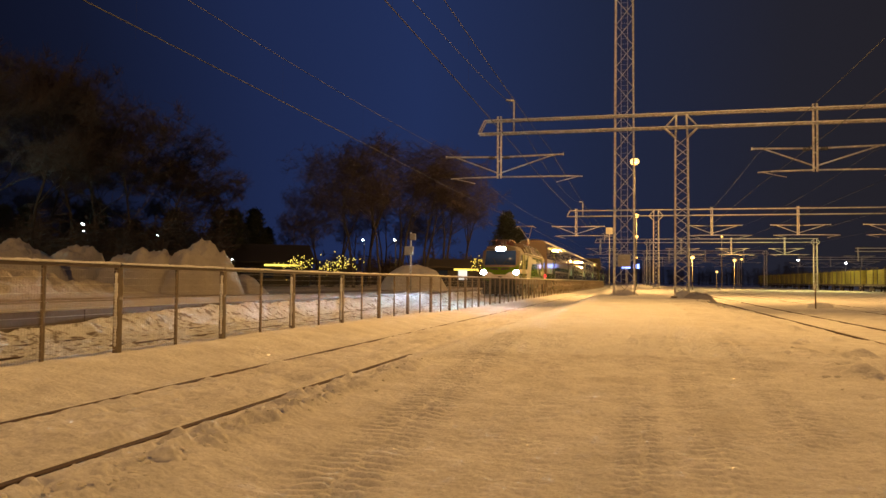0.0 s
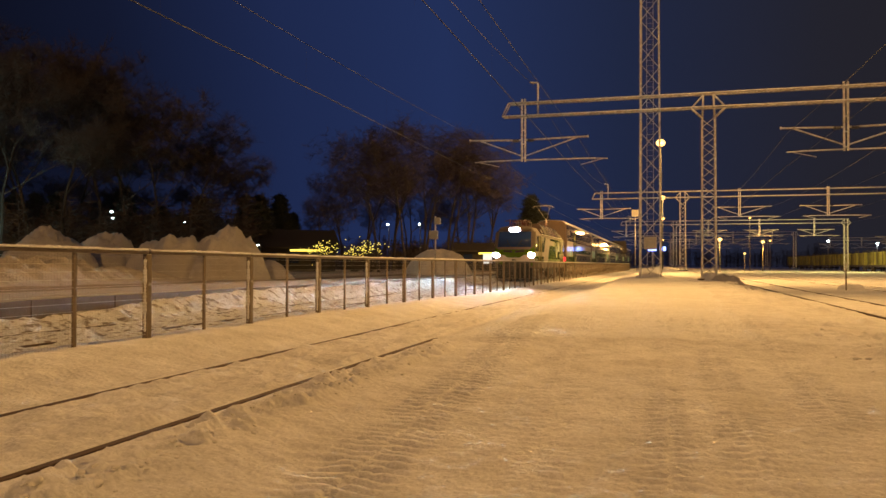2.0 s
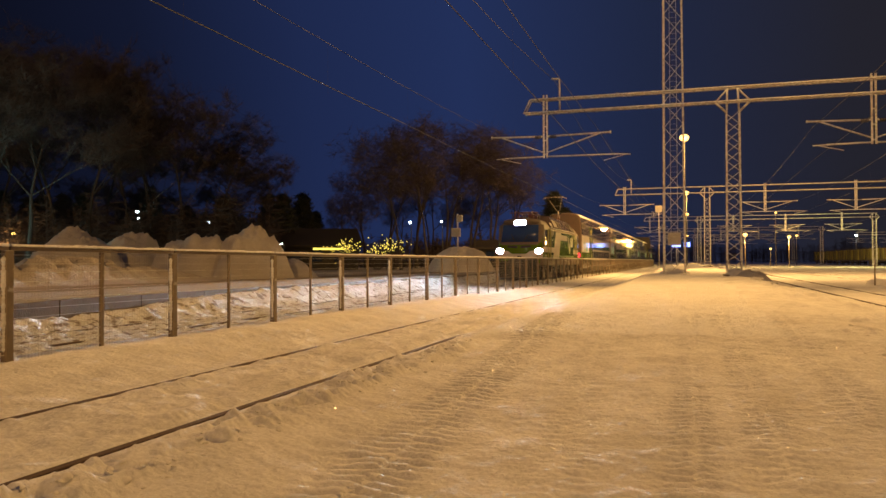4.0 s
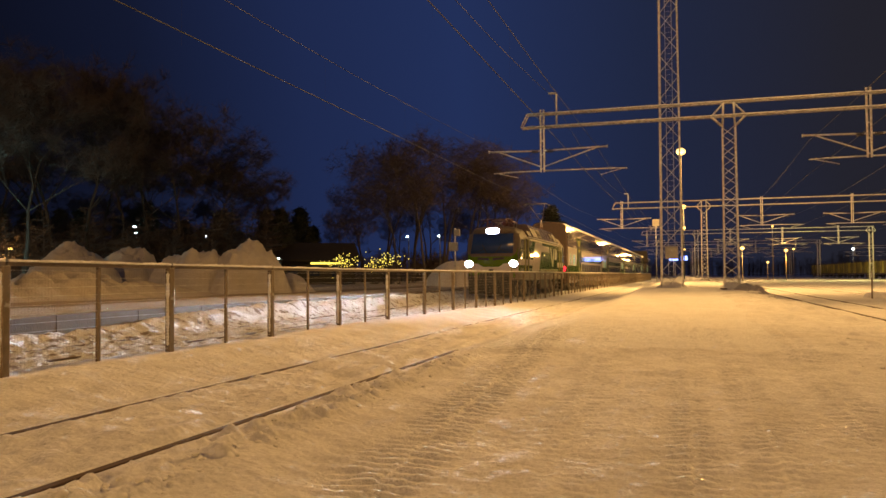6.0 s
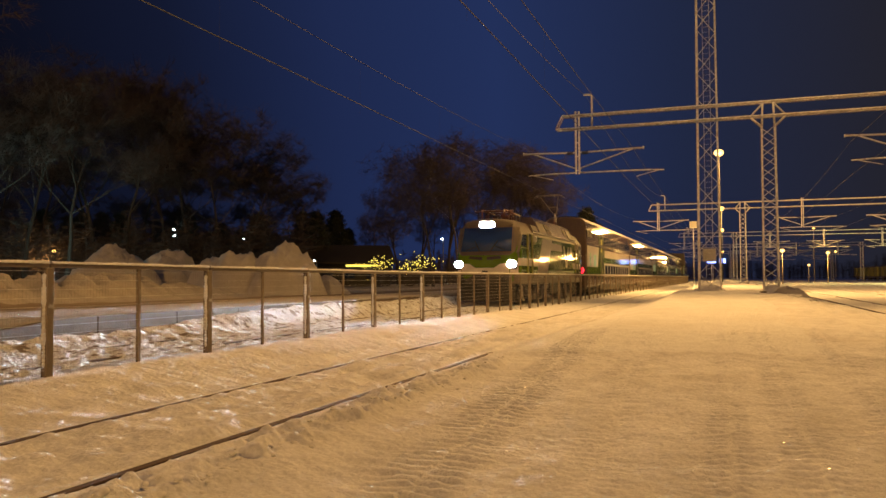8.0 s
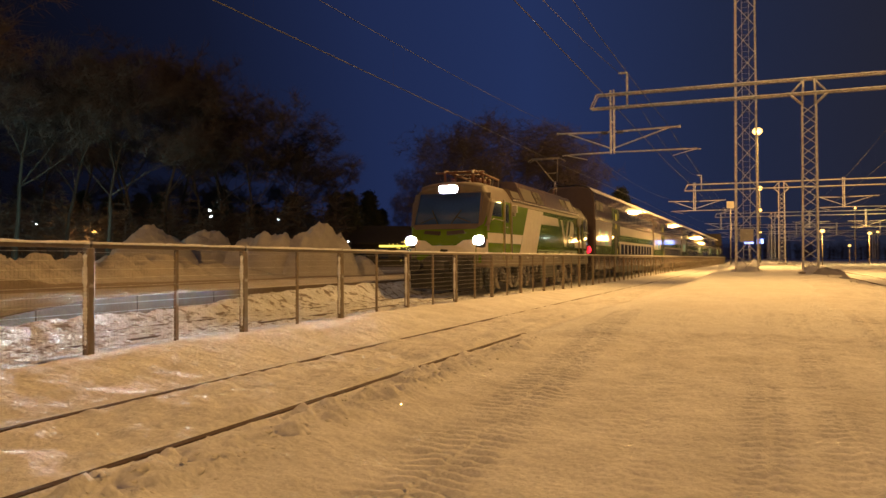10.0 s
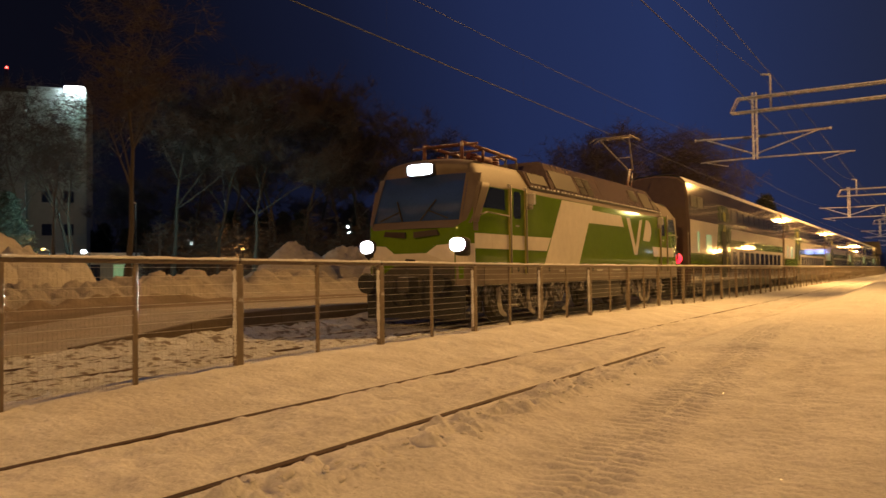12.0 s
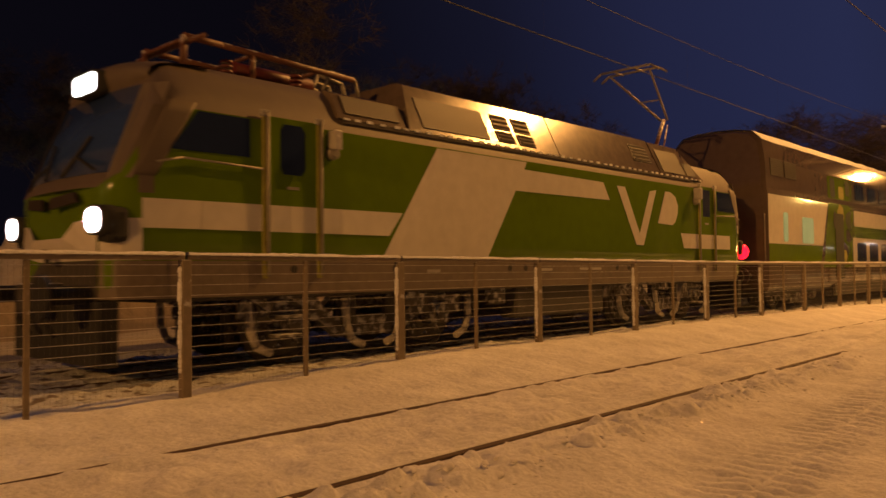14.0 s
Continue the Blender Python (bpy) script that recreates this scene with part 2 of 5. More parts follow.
def rod(bm, a, b, r0, r1=None, n=8, caps=True):
    a, b = Vector(a), Vector(b)
    r1 = r0 if r1 is None else r1
    d = (b - a).normalized()
    u = d.orthogonal().normalized()
    w = d.cross(u)
    ring = [[bm.verts.new(p + (u * math.cos(k * math.tau / n) + w * math.sin(k * math.tau / n)) * r) for k in range(n)] for p, r in ((a, r0), (b, r1))]
    for k in range(n):
        f = bm.faces.new((ring[0][k], ring[0][(k + 1) % n], ring[1][(k + 1) % n], ring[1][k]))
        f.smooth = n > 5
    if caps and n > 2:
        bm.faces.new(ring[0][::-1])
        bm.faces.new(ring[1])
    return bm


def pipe(bm, pts, r, n=6):
    for a, b in zip(pts, pts[1:]):
        rod(bm, a, b, r, r, n)
    return bm


def bar(bm, a, b, w, h):
    """A rectangular bar from a to b."""
    a, b = Vector(a), Vector(b)
    d = (b - a).normalized()
    side = d.cross(Vector((0, 0, 1)))
    side = Vector((1, 0, 0)) if side.length < 0.01 else side.normalized()
    up = side.cross(d)
    q = [side * (sx * w / 2) + up * (sz * h / 2) for sx, sz in ((-1, -1), (1, -1), (1, 1), (-1, 1))]
    A, B = [bm.verts.new(a + o) for o in q], [bm.verts.new(b + o) for o in q]
    for k in range(4):
        bm.faces.new((A[k], A[(k + 1) % 4], B[(k + 1) % 4], B[k]))
    bm.faces.new(A[::-1])
    bm.faces.new(B)
    return bm


def prism(bm, outline, axis, c0, c1):
    """An outline of (u, v) pushed from c0 to c1 along an axis: x takes (y, z), y takes (x, z), z takes (x, y)."""
    put = {"x": lambda u, v, c: (c, u, v), "y": lambda u, v, c: (u, c, v), "z": lambda u, v, c: (u, v, c)}[axis]
    A, B = [bm.verts.new(put(u, v, c0)) for u, v in outline], [bm.verts.new(put(u, v, c1)) for u, v in outline]
    k = len(outline)
    for i in range(k):
        bm.faces.new((A[i], A[(i + 1) % k], B[(i + 1) % k], B[i]))
    bm.faces.new(A[::-1])
    bm.faces.new(B)
    bmesh.ops.recalc_face_normals(bm, faces=bm.faces[:])
    return bm


def ball(bm, c, r, squash=1.0, sub=2):
    bmesh.ops.create_icosphere(bm, subdivisions=sub, radius=r, matrix=Matrix.Translation(c) @ Matrix.Diagonal((1, 1, squash, 1)))
    for f in bm.faces:
        f.smooth = True
    return bm


def B():
    return bmesh.new()


# lattice noise on arrays
RNG = np.random.RandomState(7)
LATTICE = RNG.rand(256, 256)


def vnoise(x, y):
    xi, yi = np.floor(x).astype(int), np.floor(y).astype(int)
    fx, fy = x - xi, y - yi
    fx, fy = fx * fx * (3 - 2 * fx), fy * fy * (3 - 2 * fy)
    g = lambda a, b: LATTICE[a % 256, b % 256]
    return (g(xi, yi) * (1 - fx) + g(xi + 1, yi) * fx) * (1 - fy) + (g(xi, yi + 1) * (1 - fx) + g(xi + 1, yi + 1) * fx) * fy - 0.5


def fbm(x, y, octaves=4):
    return sum(vnoise(x * 2 ** k + 17 * k, y * 2 ** k + 31 * k) / 2 ** k for k in range(octaves))


def step(a, b, v):
    s = np.clip((v - a) / (b - a), 0, 1)
    return s * s * (3 - 2 * s)


# ---- ground ----
RAIL_IN, RAIL_OUT = -3.83, -5.43
TRAIN_X = -10.3
FENCE_X = -7.3
EDGE_X = -12.25
PLAT_Z = 0.55


def ground_height(x, y):
    z = 0.03 * fbm(x * 0.45, y * 0.45, 5) * (np.abs(x) < 60) + 0.026 * fbm(x * 4.2, y * 4.2, 3) * (np.abs(x) < 14) + 0.017 * fbm(x * 10, y * 10, 2) * (np.abs(x) < 7) * (y < 22)
    # low deck that begins past the buried rail
    deck = step(-3.3, -2.2, x) * (1 - step(2.2, 5.1, x))
    z = z + deck * (0.13 * step(12.2, 13.3, y) - 0.13 * (1 - step(3.5, 12.5, y)) + 0.40 * step(15, 45, y))
    z = z + step(-3.9, -3.3, x) * (1 - step(-3.3, -2.0, x)) * 0.10 * step(12.6, 13.4, y)
    # ridge between track and fence
    bank = step(0.12, 1.5, -(x + 5.45)) * (1 - step(7.55, 8.5, -x))
    z = z + bank * (0.205 * (0.3 + 0.7 * step(3.0, 8.0, y)) * (1 - 0.7 * step(20, 34, y)) + 0.05 * fbm(x * 0.8, y * 0.35, 3))
    # lumpy snow between the rails
    mid = step(-5.4, -5.25, x) * (1 - step(-4.0, -3.86, x))
    z = z + mid * (0.02 + 0.07 * fbm(x * 2.6, y * 1.6, 4) + 0.055 * fbm(x * 6.0, y * 4.5, 2))
    # broken edge of the ploughed strip along the inner rail
    edge = (1 - step(0.16, 0.36, np.abs(x + 3.40 + 0.12 * fbm(x * 0, y * 1.2, 2)))) * step(1.0, 2.5, y) * (1 - step(11, 13, y))
    z = z + edge * (0.012 + np.clip(fbm(x * 6.5 + 5, y * 5.5, 3) + 0.10, 0, 0.6) * 0.16 + np.clip(fbm(x * 2.2 + 1, y * 1.6, 2), 0, 0.5) * 0.07)
    # slots beside the rails
    for rx, deep, last in ((RAIL_OUT, 0.055, 400), (RAIL_IN, 0.060, 13.1)):
        on = 1 - step(last - 0.8, last, y)
        thin = np.clip(0.95 + 1.2 * fbm(x * 0 + 3.1, y * 0.55, 4), 0.4, 1) if rx == RAIL_OUT else 1.0
        level = np.exp(-(((x - rx) / 0.10) ** 4)) * on
        z = z * (1 - level) + level * 0.018
        z = z - on * np.exp(-(((x - rx - 0.014 - 0.016 * fbm(x * 0 + rx, y * 3.5, 3)) / 0.048) ** 4)) * deep * thin
    # tyre treads pressed by a wheeled loader
    for x0, slope, wide in ((-2.10, -0.055, 0.33), (-0.90, -0.07, 0.24), (0.02, 0.0, 0.20), (0.62, 0.0, 0.22), (1.44, 0.03, 0.26)):
        c = x0 + slope * (y - 6)
        inside = np.exp(-(((x - c) / wide) ** 6)) * step(-1, 1, y) * (1 - step(16, 24, y))
        lug = np.sin((y + np.abs(x - c) * 0.30 + 0.02 * fbm(x * 2, y * 2, 2)) * math.tau / 0.155 + math.pi * (x > c))
        patchy = np.clip((1.2 if x0 < -2 else 0.8) + 1.4 * fbm(x * 0.9 + x0 * 9, y * 0.6, 3), 0, 1)
        z = z + inside * patchy * np.clip(lug * 1.6, -1, 0.35) * (0.030 if x0 < -2 else 0.019)
    # loose clods at the yard's side
    z = z + step(2.2, 3.2, x) * (1 - step(4.0, 4.9, x)) * np.clip(fbm(x * 1.6 + 40, y * 1.6, 4) - 0.12, 0, 1) * 0.32 * step(5, 9, y)
    # boot marks and dug-out hollows beside the yard track
    for px, py, pw, pl, deep in ((3.11, 17.5, 0.16, 0.55, 0.10), (3.0, 14.6, 0.14, 0.4, 0.09), (2.6, 21.4, 0.2, 0.7, 0.08), (2.46, 14.3, 0.06, 0.14, 0.07), (3.36, 14.3, 0.10, 0.22, 0.07), (2.63, 10.2, 0.07, 0.16, 0.07), (3.9, 13.2, 0.16, 0.4, 0.08), (2.1, 11.6, 0.06, 0.15, 0.05), (3.3, 11.9, 0.09, 0.2, 0.06), (4.0, 19.5, 0.2, 0.6, 0.08), (2.9, 26.0, 0.25, 1.0, 0.08)):
        u, w = (x - px) / pw, (y - py) / pl
        z = z - deep * np.exp(-(u * u + w * w) ** 2) + 0.3 * deep * np.exp(-((u * u + (w - 1.9) ** 2)))
    # bed of the running line, rough with thrown snow
    bed = step(7.9, 8.6, -x) * (1 - step(12.1, 12.3, -x))
    z = z + bed * (0.02 + 0.055 * fbm(x * 3.0, y * 1.0, 4) + 0.055 * fbm(x * 7.0, y * 4.5, 3)) + bed * step(11.2, 12.1, -x) * (0.20 + 0.26 * step(13.5, 19, y) + 0.05 * fbm(x * 0.9 + 9, y * 0.6, 4)) * step(6, 10, y)
    # yard tracks on the other side: shallow ruts
    for rx in (5.35, 6.95, 10.6, 12.2):
        z = z - 0.15 * np.exp(-(((x - rx + 0.05) / 0.15) ** 4)) * step(14, 24, y) * np.clip(0.75 + 1.2 * fbm(x * 0 + 1.7 + rx, y * 0.3, 3), 0.2, 1)
    # platform with its ramp at the near end, and the street behind
    ramp = step(7.0, 12.8, y)
    z = z + step(12.26, 12.32, -x) * (0.10 + (PLAT_Z - 0.10) * ramp) * (np.abs(x) < 4000)
    # ploughed ridge along the street
    crest = np.exp(-(((x + 20.8 + 0.09 * (y - 18)) / 1.7) ** 4)) * (1 - step(24, 34, y)) * step(-30, 0, y)
    z = z + crest * np.clip(0.62 + 0.5 * fbm(x * 0.8, y * 0.7, 3) + 0.5 * fbm(x * 2.4, y * 2.2, 4), 0, 2)
    return z


def ticks(spans):
    out = []
    for a, b, n in spans:
        out += list(np.linspace(a, b, n, endpoint=False))
    return np.array(out + [spans[-1][1]])


def build_ground():
    far = np.array([1.0, 1.25, 1.6, 2.1, 3, 4.5, 7, 11, 18, 30, 60])
    xs = np.concatenate([-36 * far[::-1][:-1], ticks([(-36, -24, 30), (-24, -16, 80), (-16, -14, 10), (-14, -12.4, 10), (-12.4, -12.15, 10), (-12.15, -8.6, 50), (-8.6, -5.6, 50), (-5.6, -5.25, 16), (-5.25, -4.0, 22), (-4.0, -3.65, 16), (-3.65, -3.0, 16), (-3.0, 2.6, 130), (2.6, 5.1, 34), (5.1, 5.7, 16), (5.7, 6.7, 12), (6.7, 7.3, 16), (7.3, 14, 60), (14, 36, 40)]), 36 * far[1:]])
    ys = np.concatenate([[-1500, -600, -250, -100, -50, -25, -12], ticks([(-6, 2, 24), (2, 9, 340), (9, 18, 260), (18, 34, 110), (34, 70, 70), (70, 130, 40)]), 130 * np.array([1.15, 1.4, 1.8, 2.5, 4, 8, 16])])
    X, Y = np.meshgrid(xs, ys)
    Zs = ground_height(X, Y)
    nx, ny = len(xs), len(ys)
    co = np.stack([X, Y, Zs], -1).reshape(-1, 3)
    i = np.arange(nx * ny).reshape(ny, nx)
    quads = np.stack([i[:-1, :-1], i[:-1, 1:], i[1:, 1:], i[1:, :-1]], -1).reshape(-1, 4)
    me = bpy.data.meshes.new("ground")
    me.from_pydata(co.tolist(), [], quads.tolist())
    me.polygons.foreach_set("use_smooth", [True] * len(quads))
    for mat in (SNOW, SNOW_BED, SNOW_STREET, ROAD, SNOW_HEADLIT):
        me.materials.append(mat)
    mid = (X[:-1, :-1] + X[1:, 1:]) / 2
    midy = (Y[:-1, :-1] + Y[1:, 1:]) / 2
    # deck area that gets the painted headlight whitening
    deck = (midy > 13.1 + 0.35 * fbm(mid * 0.9, midy * 0.9, 3)) & (midy < 44) & (mid > -3.5 + 0.3 * fbm(mid, midy * 0.7, 3)) & (mid < 1.6 + 0.5 * fbm(mid + 9, midy * 0.5, 3))
    me.polygons.foreach_set("material_index", np.where(deck, 4, np.where((mid < -16.2) & (mid > -18.8), 3, np.where(mid < -12.3, 2, np.where(mid < -8.0, 1, 0)))).reshape(-1).astype(np.int32))
    ob = new("ground", me)
    tagged(ob, "trampled snow over yard, track bed and platform", "snow ground", kind="structure")


build_ground()


def gz(x, y):
    return float(ground_height(np.array([float(x)]), np.array([float(y)]))[0])


def build_rails():
    profile = [(-0.06, -0.12), (0.06, -0.12), (0.06, -0.10), (0.012, -0.085), (0.012, -0.03), (0.035, -0.022), (0.035, -0.004), (0.028, 0), (-0.028, 0), (-0.035, -0.004), (-0.035, -0.022), (-0.012, -0.03), (-0.012, -0.085), (-0.06, -0.10)]
    for x, z, y0, y1 in ((RAIL_IN, 0.009, -40, 13.3), (RAIL_OUT, 0.009, -40, 320), (TRAIN_X - 0.797, 0.03, -60, 420), (TRAIN_X + 0.797, 0.03, -60, 420),
                         (5.35, -0.02, -20, 350), (6.95, -0.02, -20, 350), (10.6, -0.02, -20, 350), (12.2, -0.02, -20, 350), (17, 0, 10, 350), (18.6, 0, 10, 350), (22, 0, 10, 350), (23.6, 0, 10, 350), (38.2, 0.02, 60, 350), (39.8, 0.02, 60, 350)):
        bm = prism(B(), [(u + x, v + z) for u, v in profile], "y", y0, y1)
        ob = new("rail", mesh_of("rail", bm, RAIL_STEEL))
        tagged(ob, "rusty brown railway rail half sunk in snow", "rail", "rails of the yard", "structure")


build_rails()


def build_platform_edge():
    root = thing("platform_edge", "dark concrete platform edge blocks ending in a ramp", "platform edge", kind="structure")
    y = 8.0
    while y < 160:
        wide = 1.25 if y < 60 else 5.0
        t0, t1 = [0.10 + (PLAT_Z - 0.10) * float(step(7.0, 12.8, np.array([v]))[0]) for v in (y, y + wide)]
        bm = prism(B(), [(y + 0.01, -0.3), (y + wide - 0.01, -0.3), (y + wide - 0.01, t1 + 0.01), (y + 0.01, t0 + 0.01)], "x", EDGE_X - 0.04, EDGE_X + 0.10)
        part("edge_block", bm, CONCRETE, root)
        y += wide


build_platform_edge()

# ---- fence ----
PITCH = 2.985
FIRST = 4.05


def build_fence():
    root = thing("fence", "low steel fence with wire mesh, snow along its top rail", "fence", m=pose(FENCE_X, 0, 0))
    top, foot = 1.405, -0.15
    heavy = mesh_of("post", box(B(), -0.045, 0.045, -0.05, 0.05, foot, top, 0.008), POST_BROWN)
    light = mesh_of("stay", box(B(), -0.02, 0.02, -0.025, 0.025, foot + 0.1, top, 0.006), POST_BROWN)
    rail = mesh_of("top_rail", box(B(), -0.03, 0.03, 0.012, PITCH - 0.012, top, top + 0.05, 0.01), POST_BROWN)
    # a ragged ridge of snow on the rail
    bm = B()
    n = 40
    rings = []
    for i in range(n + 1):
        y = 0.02 + (PITCH - 0.04) * i / n
        h = 0.030 + 0.016 * noise.noise((y * 3, 0.3, 1)) + 0.008 * noise.noise((y * 13, 2, 1))
        w = 0.042 + 0.008 * noise.noise((y * 5, 7, 1))
        rings.append([bm.verts.new((u * w, y, top + 0.048 + v * h)) for u, v in ((-1, 0), (-0.9, 0.6), (-0.4, 1), (0.4, 1), (0.9, 0.6), (1, 0))])
    for a, b in zip(rings, rings[1:]):
        for k in range(5):
            bm.faces.new((a[k], b[k], b[k + 1], a[k + 1])).smooth = True
    cap = mesh_of("rail_snow", bm, SNOW_CAP)
    # rime on the posts' weather side
    bm = B()
    rnd = random.Random(4)
    for i in range(22):
        z = 0.30 + 1.05 * i / 22
        ball(bm, (0.0, -0.05, z), 0.022 + 0.018 * rnd.random(), 1.3, 1)
    rime = mesh_of("post_rime", bm, SNOW_CAP)
    bm = B()
    half = PITCH / 2
    for k in range(29):
        y = 0.05 + (half - 0.1) * k / 28
        rod(bm, (0.0, y, 0.08), (0.0, y, top - 0.01), 0.0009, n=3, caps=False)
    net = mesh_of("mesh_panel", bm, WIRE)
    bm = B()
    for k in range(13):
        z = 0.12 + 0.103 * k
        rod(bm, (0.006, 0.02, z), (0.006, half - 0.02, z), 0.0026, n=4, caps=False)
    lines = mesh_of("line_wires", bm, GALV)
    for k in range(-3, 60):
        y = FIRST + PITCH * k
        lift, nxt = [0.055 * (1 - min(1.0, max(0.0, (v - 4.0) / 13.0))) for v in (y, y + PITCH)]
        lean = math.degrees(math.atan2(nxt - lift, PITCH))
        shared("post", heavy, root, pose(0, y, lift))
        shared("stay", light, root, pose(0, y + half, (lift + nxt) / 2))
        shared("top_rail", rail, root, pose(0, y, lift, lean))
        shared("rail_snow", cap, root, pose(0, y, lift, lean))
        if k < 6:
            tagged(shared("post_rime", rime, root, pose(0, y, lift)), kind="stuff")
        if k < 22:
            shared("mesh_panel", net, root, pose(0, y, lift))
            shared("mesh_panel", net, root, pose(0, y + half, lift))
        if k < 12:
            for yy in (y, y + half):
                tagged(shared("rimed_line_wire", lines, root, pose(0, yy, lift)), kind="stuff")


build_fence()

# ---- overhead line ----


def lattice(bm, x, y, z0, z1, w0, w1, bays, leg=0.07, lace=0.045):
    """A four-legged lattice column."""
    at = lambda k, sx, sy: Vector((x + sx * (w0 + (w1 - w0) * k / bays) / 2, y + sy * (w0 + (w1 - w0) * k / bays) / 2, z0 + (z1 - z0) * k / bays))
    for sx, sy in ((-1, -1), (1, -1), (1, 1), (-1, 1)):
        bar(bm, at(0, sx, sy), at(bays, sx, sy), leg, leg)
    sides = [((-1, -1), (1, -1)), ((1, -1), (1, 1)), ((1, 1), (-1, 1)), ((-1, 1), (-1, -1))]
    for k in range(bays):
        for a, b in sides:
            if k % 2:
                a, b = b, a
            bar(bm, at(k, *a), at(k + 1, *b), lace, lace * 0.6)
    return bm


def build_arms(root, x, y, low, high):
    bm = B()
    for s in (-0.09, 0.09):
        bar(bm, (x + s, y, low), (x + s, y, high), 0.08, 0.12)
    for k in range(5):
        z = low + 0.2 + (high - low - 0.4) * k / 4
        bar(bm, (x - 0.09, y, z), (x + 0.09, y, z), 0.06, 0.05)
    part("drop_post", bm, GALV, root)
    # the arms reach further on the yard's side
    for side, top_len, low_len in ((-1, 3.0, 2.1), (1, 3.5, 3.9)):
        bm = B()
        rod(bm, (x + side * 0.1, y, low + 1.18), (x + side * top_len, y, low + 1.25), 0.05)
        rod(bm, (x + side * 0.1, y, low + 0.30), (x + side * (top_len - 0.55), y, low + 1.22), 0.04)
        rod(bm, (x + side * (top_len - 0.02), y, low + 1.25), (x + side * (top_len + 0.04), y, low + 1.25), 0.08)
        part("bracket_arm", bm, GALV, root)
        bm = B()
        rod(bm, (x + side * 0.1, y, low + 0.08), (x + side * low_len, y, low + 0.05), 0.042)
        rod(bm, (x + side * low_len, y, low + 0.05), (x + side * (low_len + 0.65), y, low + 0.02), 0.03)
        rod(bm, (x + side * (low_len + 0.4), y, low + 0.02), (x + side * (low_len - 0.75), y, low - 0.26), 0.022)
        part("steady_arm", bm, GALV, root)
        bm = B()
        for k in range(5):
            rod(bm, (x + side * (0.25 + 0.07 * k), y, low + 1.155), (x + side * (0.29 + 0.07 * k), y, low + 1.156), 0.09)
        part("insulator", bm, RUBBER, root)


def build_gantry(y, left=-8.55, right=34.5, columns=(2.27, 34.0), drops=(-7.4, 8.75, 18.4, 28.4), tall=10.15):
    root = thing("catenary_gantry", "frosted steel lattice gantry carrying overhead line over several tracks", "gantry", "gantries of the yard")
    low = tall - 0.72
    bm = B()
    for dy in (-0.22, 0.22):
        rod(bm, (left + 0.35, y + dy, tall), (right, y + dy, tall), 0.055)
        rod(bm, (left + 0.35, y + dy, low), (right, y + dy, low), 0.055)
    for z in (low, tall):
        n = int((right - left) / 0.75)
        for k in range(n):
            a, b = left + 0.4 + (right - left - 0.4) * k / n, left + 0.4 + (right - left - 0.4) * (k + 1) / n
            s = 0.22 if k % 2 else -0.22
            bar(bm, (a, y + s, z), (b, y - s, z), 0.03, 0.03)
    for dy in (-0.22, 0.22):
        rod(bm, (left + 0.35, y + dy, tall), (left, y + dy, low), 0.04)
        rod(bm, (left, y + dy, low), (left + 0.4, y + dy, low), 0.05)
    part("beam", bm, GALV, root)
    for cx in columns:
        bm = lattice(B(), cx, y, gz(cx, y) - 0.3, low - 0.55, 0.70, 0.62, 17)
        part("column", bm, GALV, root)
        bm = B()
        for s in (-1, 1):
            rod(bm, (cx + s * 0.3, y, low - 0.55), (cx + s * 0.85, y, low), 0.06)
            rod(bm, (cx + s * 0.3, y, low - 0.55), (cx + s * 0.25, y, tall), 0.05)
            rod(bm, (cx + s * 0.85, y, low), (cx + s * 0.2, y, tall), 0.045)
        part("knee_brace", bm, GALV, root)
        bm = box(B(), cx - 0.55, cx + 0.55, y - 0.55, y + 0.55, gz(cx, y) - 0.5, gz(cx, y) + 0.06, 0.04)
        part("footing", bm, CONCRETE, root)
    for dx in drops:
        build_arms(root, dx, y, tall - 3.2, tall + 0.25)
    bm = pipe(B(), [(left + 1.95, y, low), (left + 1.95, y, tall + 1.1), (left + 1.50, y, tall + 1.14)], 0.055)
    part("wire_horn", bm, GALV, root)


GANTRIES = (43.0, 100.0, 168.0, 230.0, 290.0)
for gy in GANTRIES:
    build_gantry(gy)


def build_far_gantry(y, left, right):
    root = thing("catenary_gantry", "frosted steel gantry standing further across the yard", "gantry", "gantries of the yard")
    bm = B()
    for z in (9.4, 8.7):
        rod(bm, (left, y, z), (right, y, z), 0.08)
    part("beam", bm, GALV, root)
    for cx in (right,):
        part("column", lattice(B(), cx, y, -0.2, 9.4, 0.7, 0.6, 14), GALV, root)
    n = 3
    for k in range(n):
        build_arms(root, left + 0.6 + (right - left) * k / n, y, 6.4, 9.6)


build_far_gantry(196.0, 48.0, 74.0)
build_far_gantry(262.0, 48.0, 74.0)


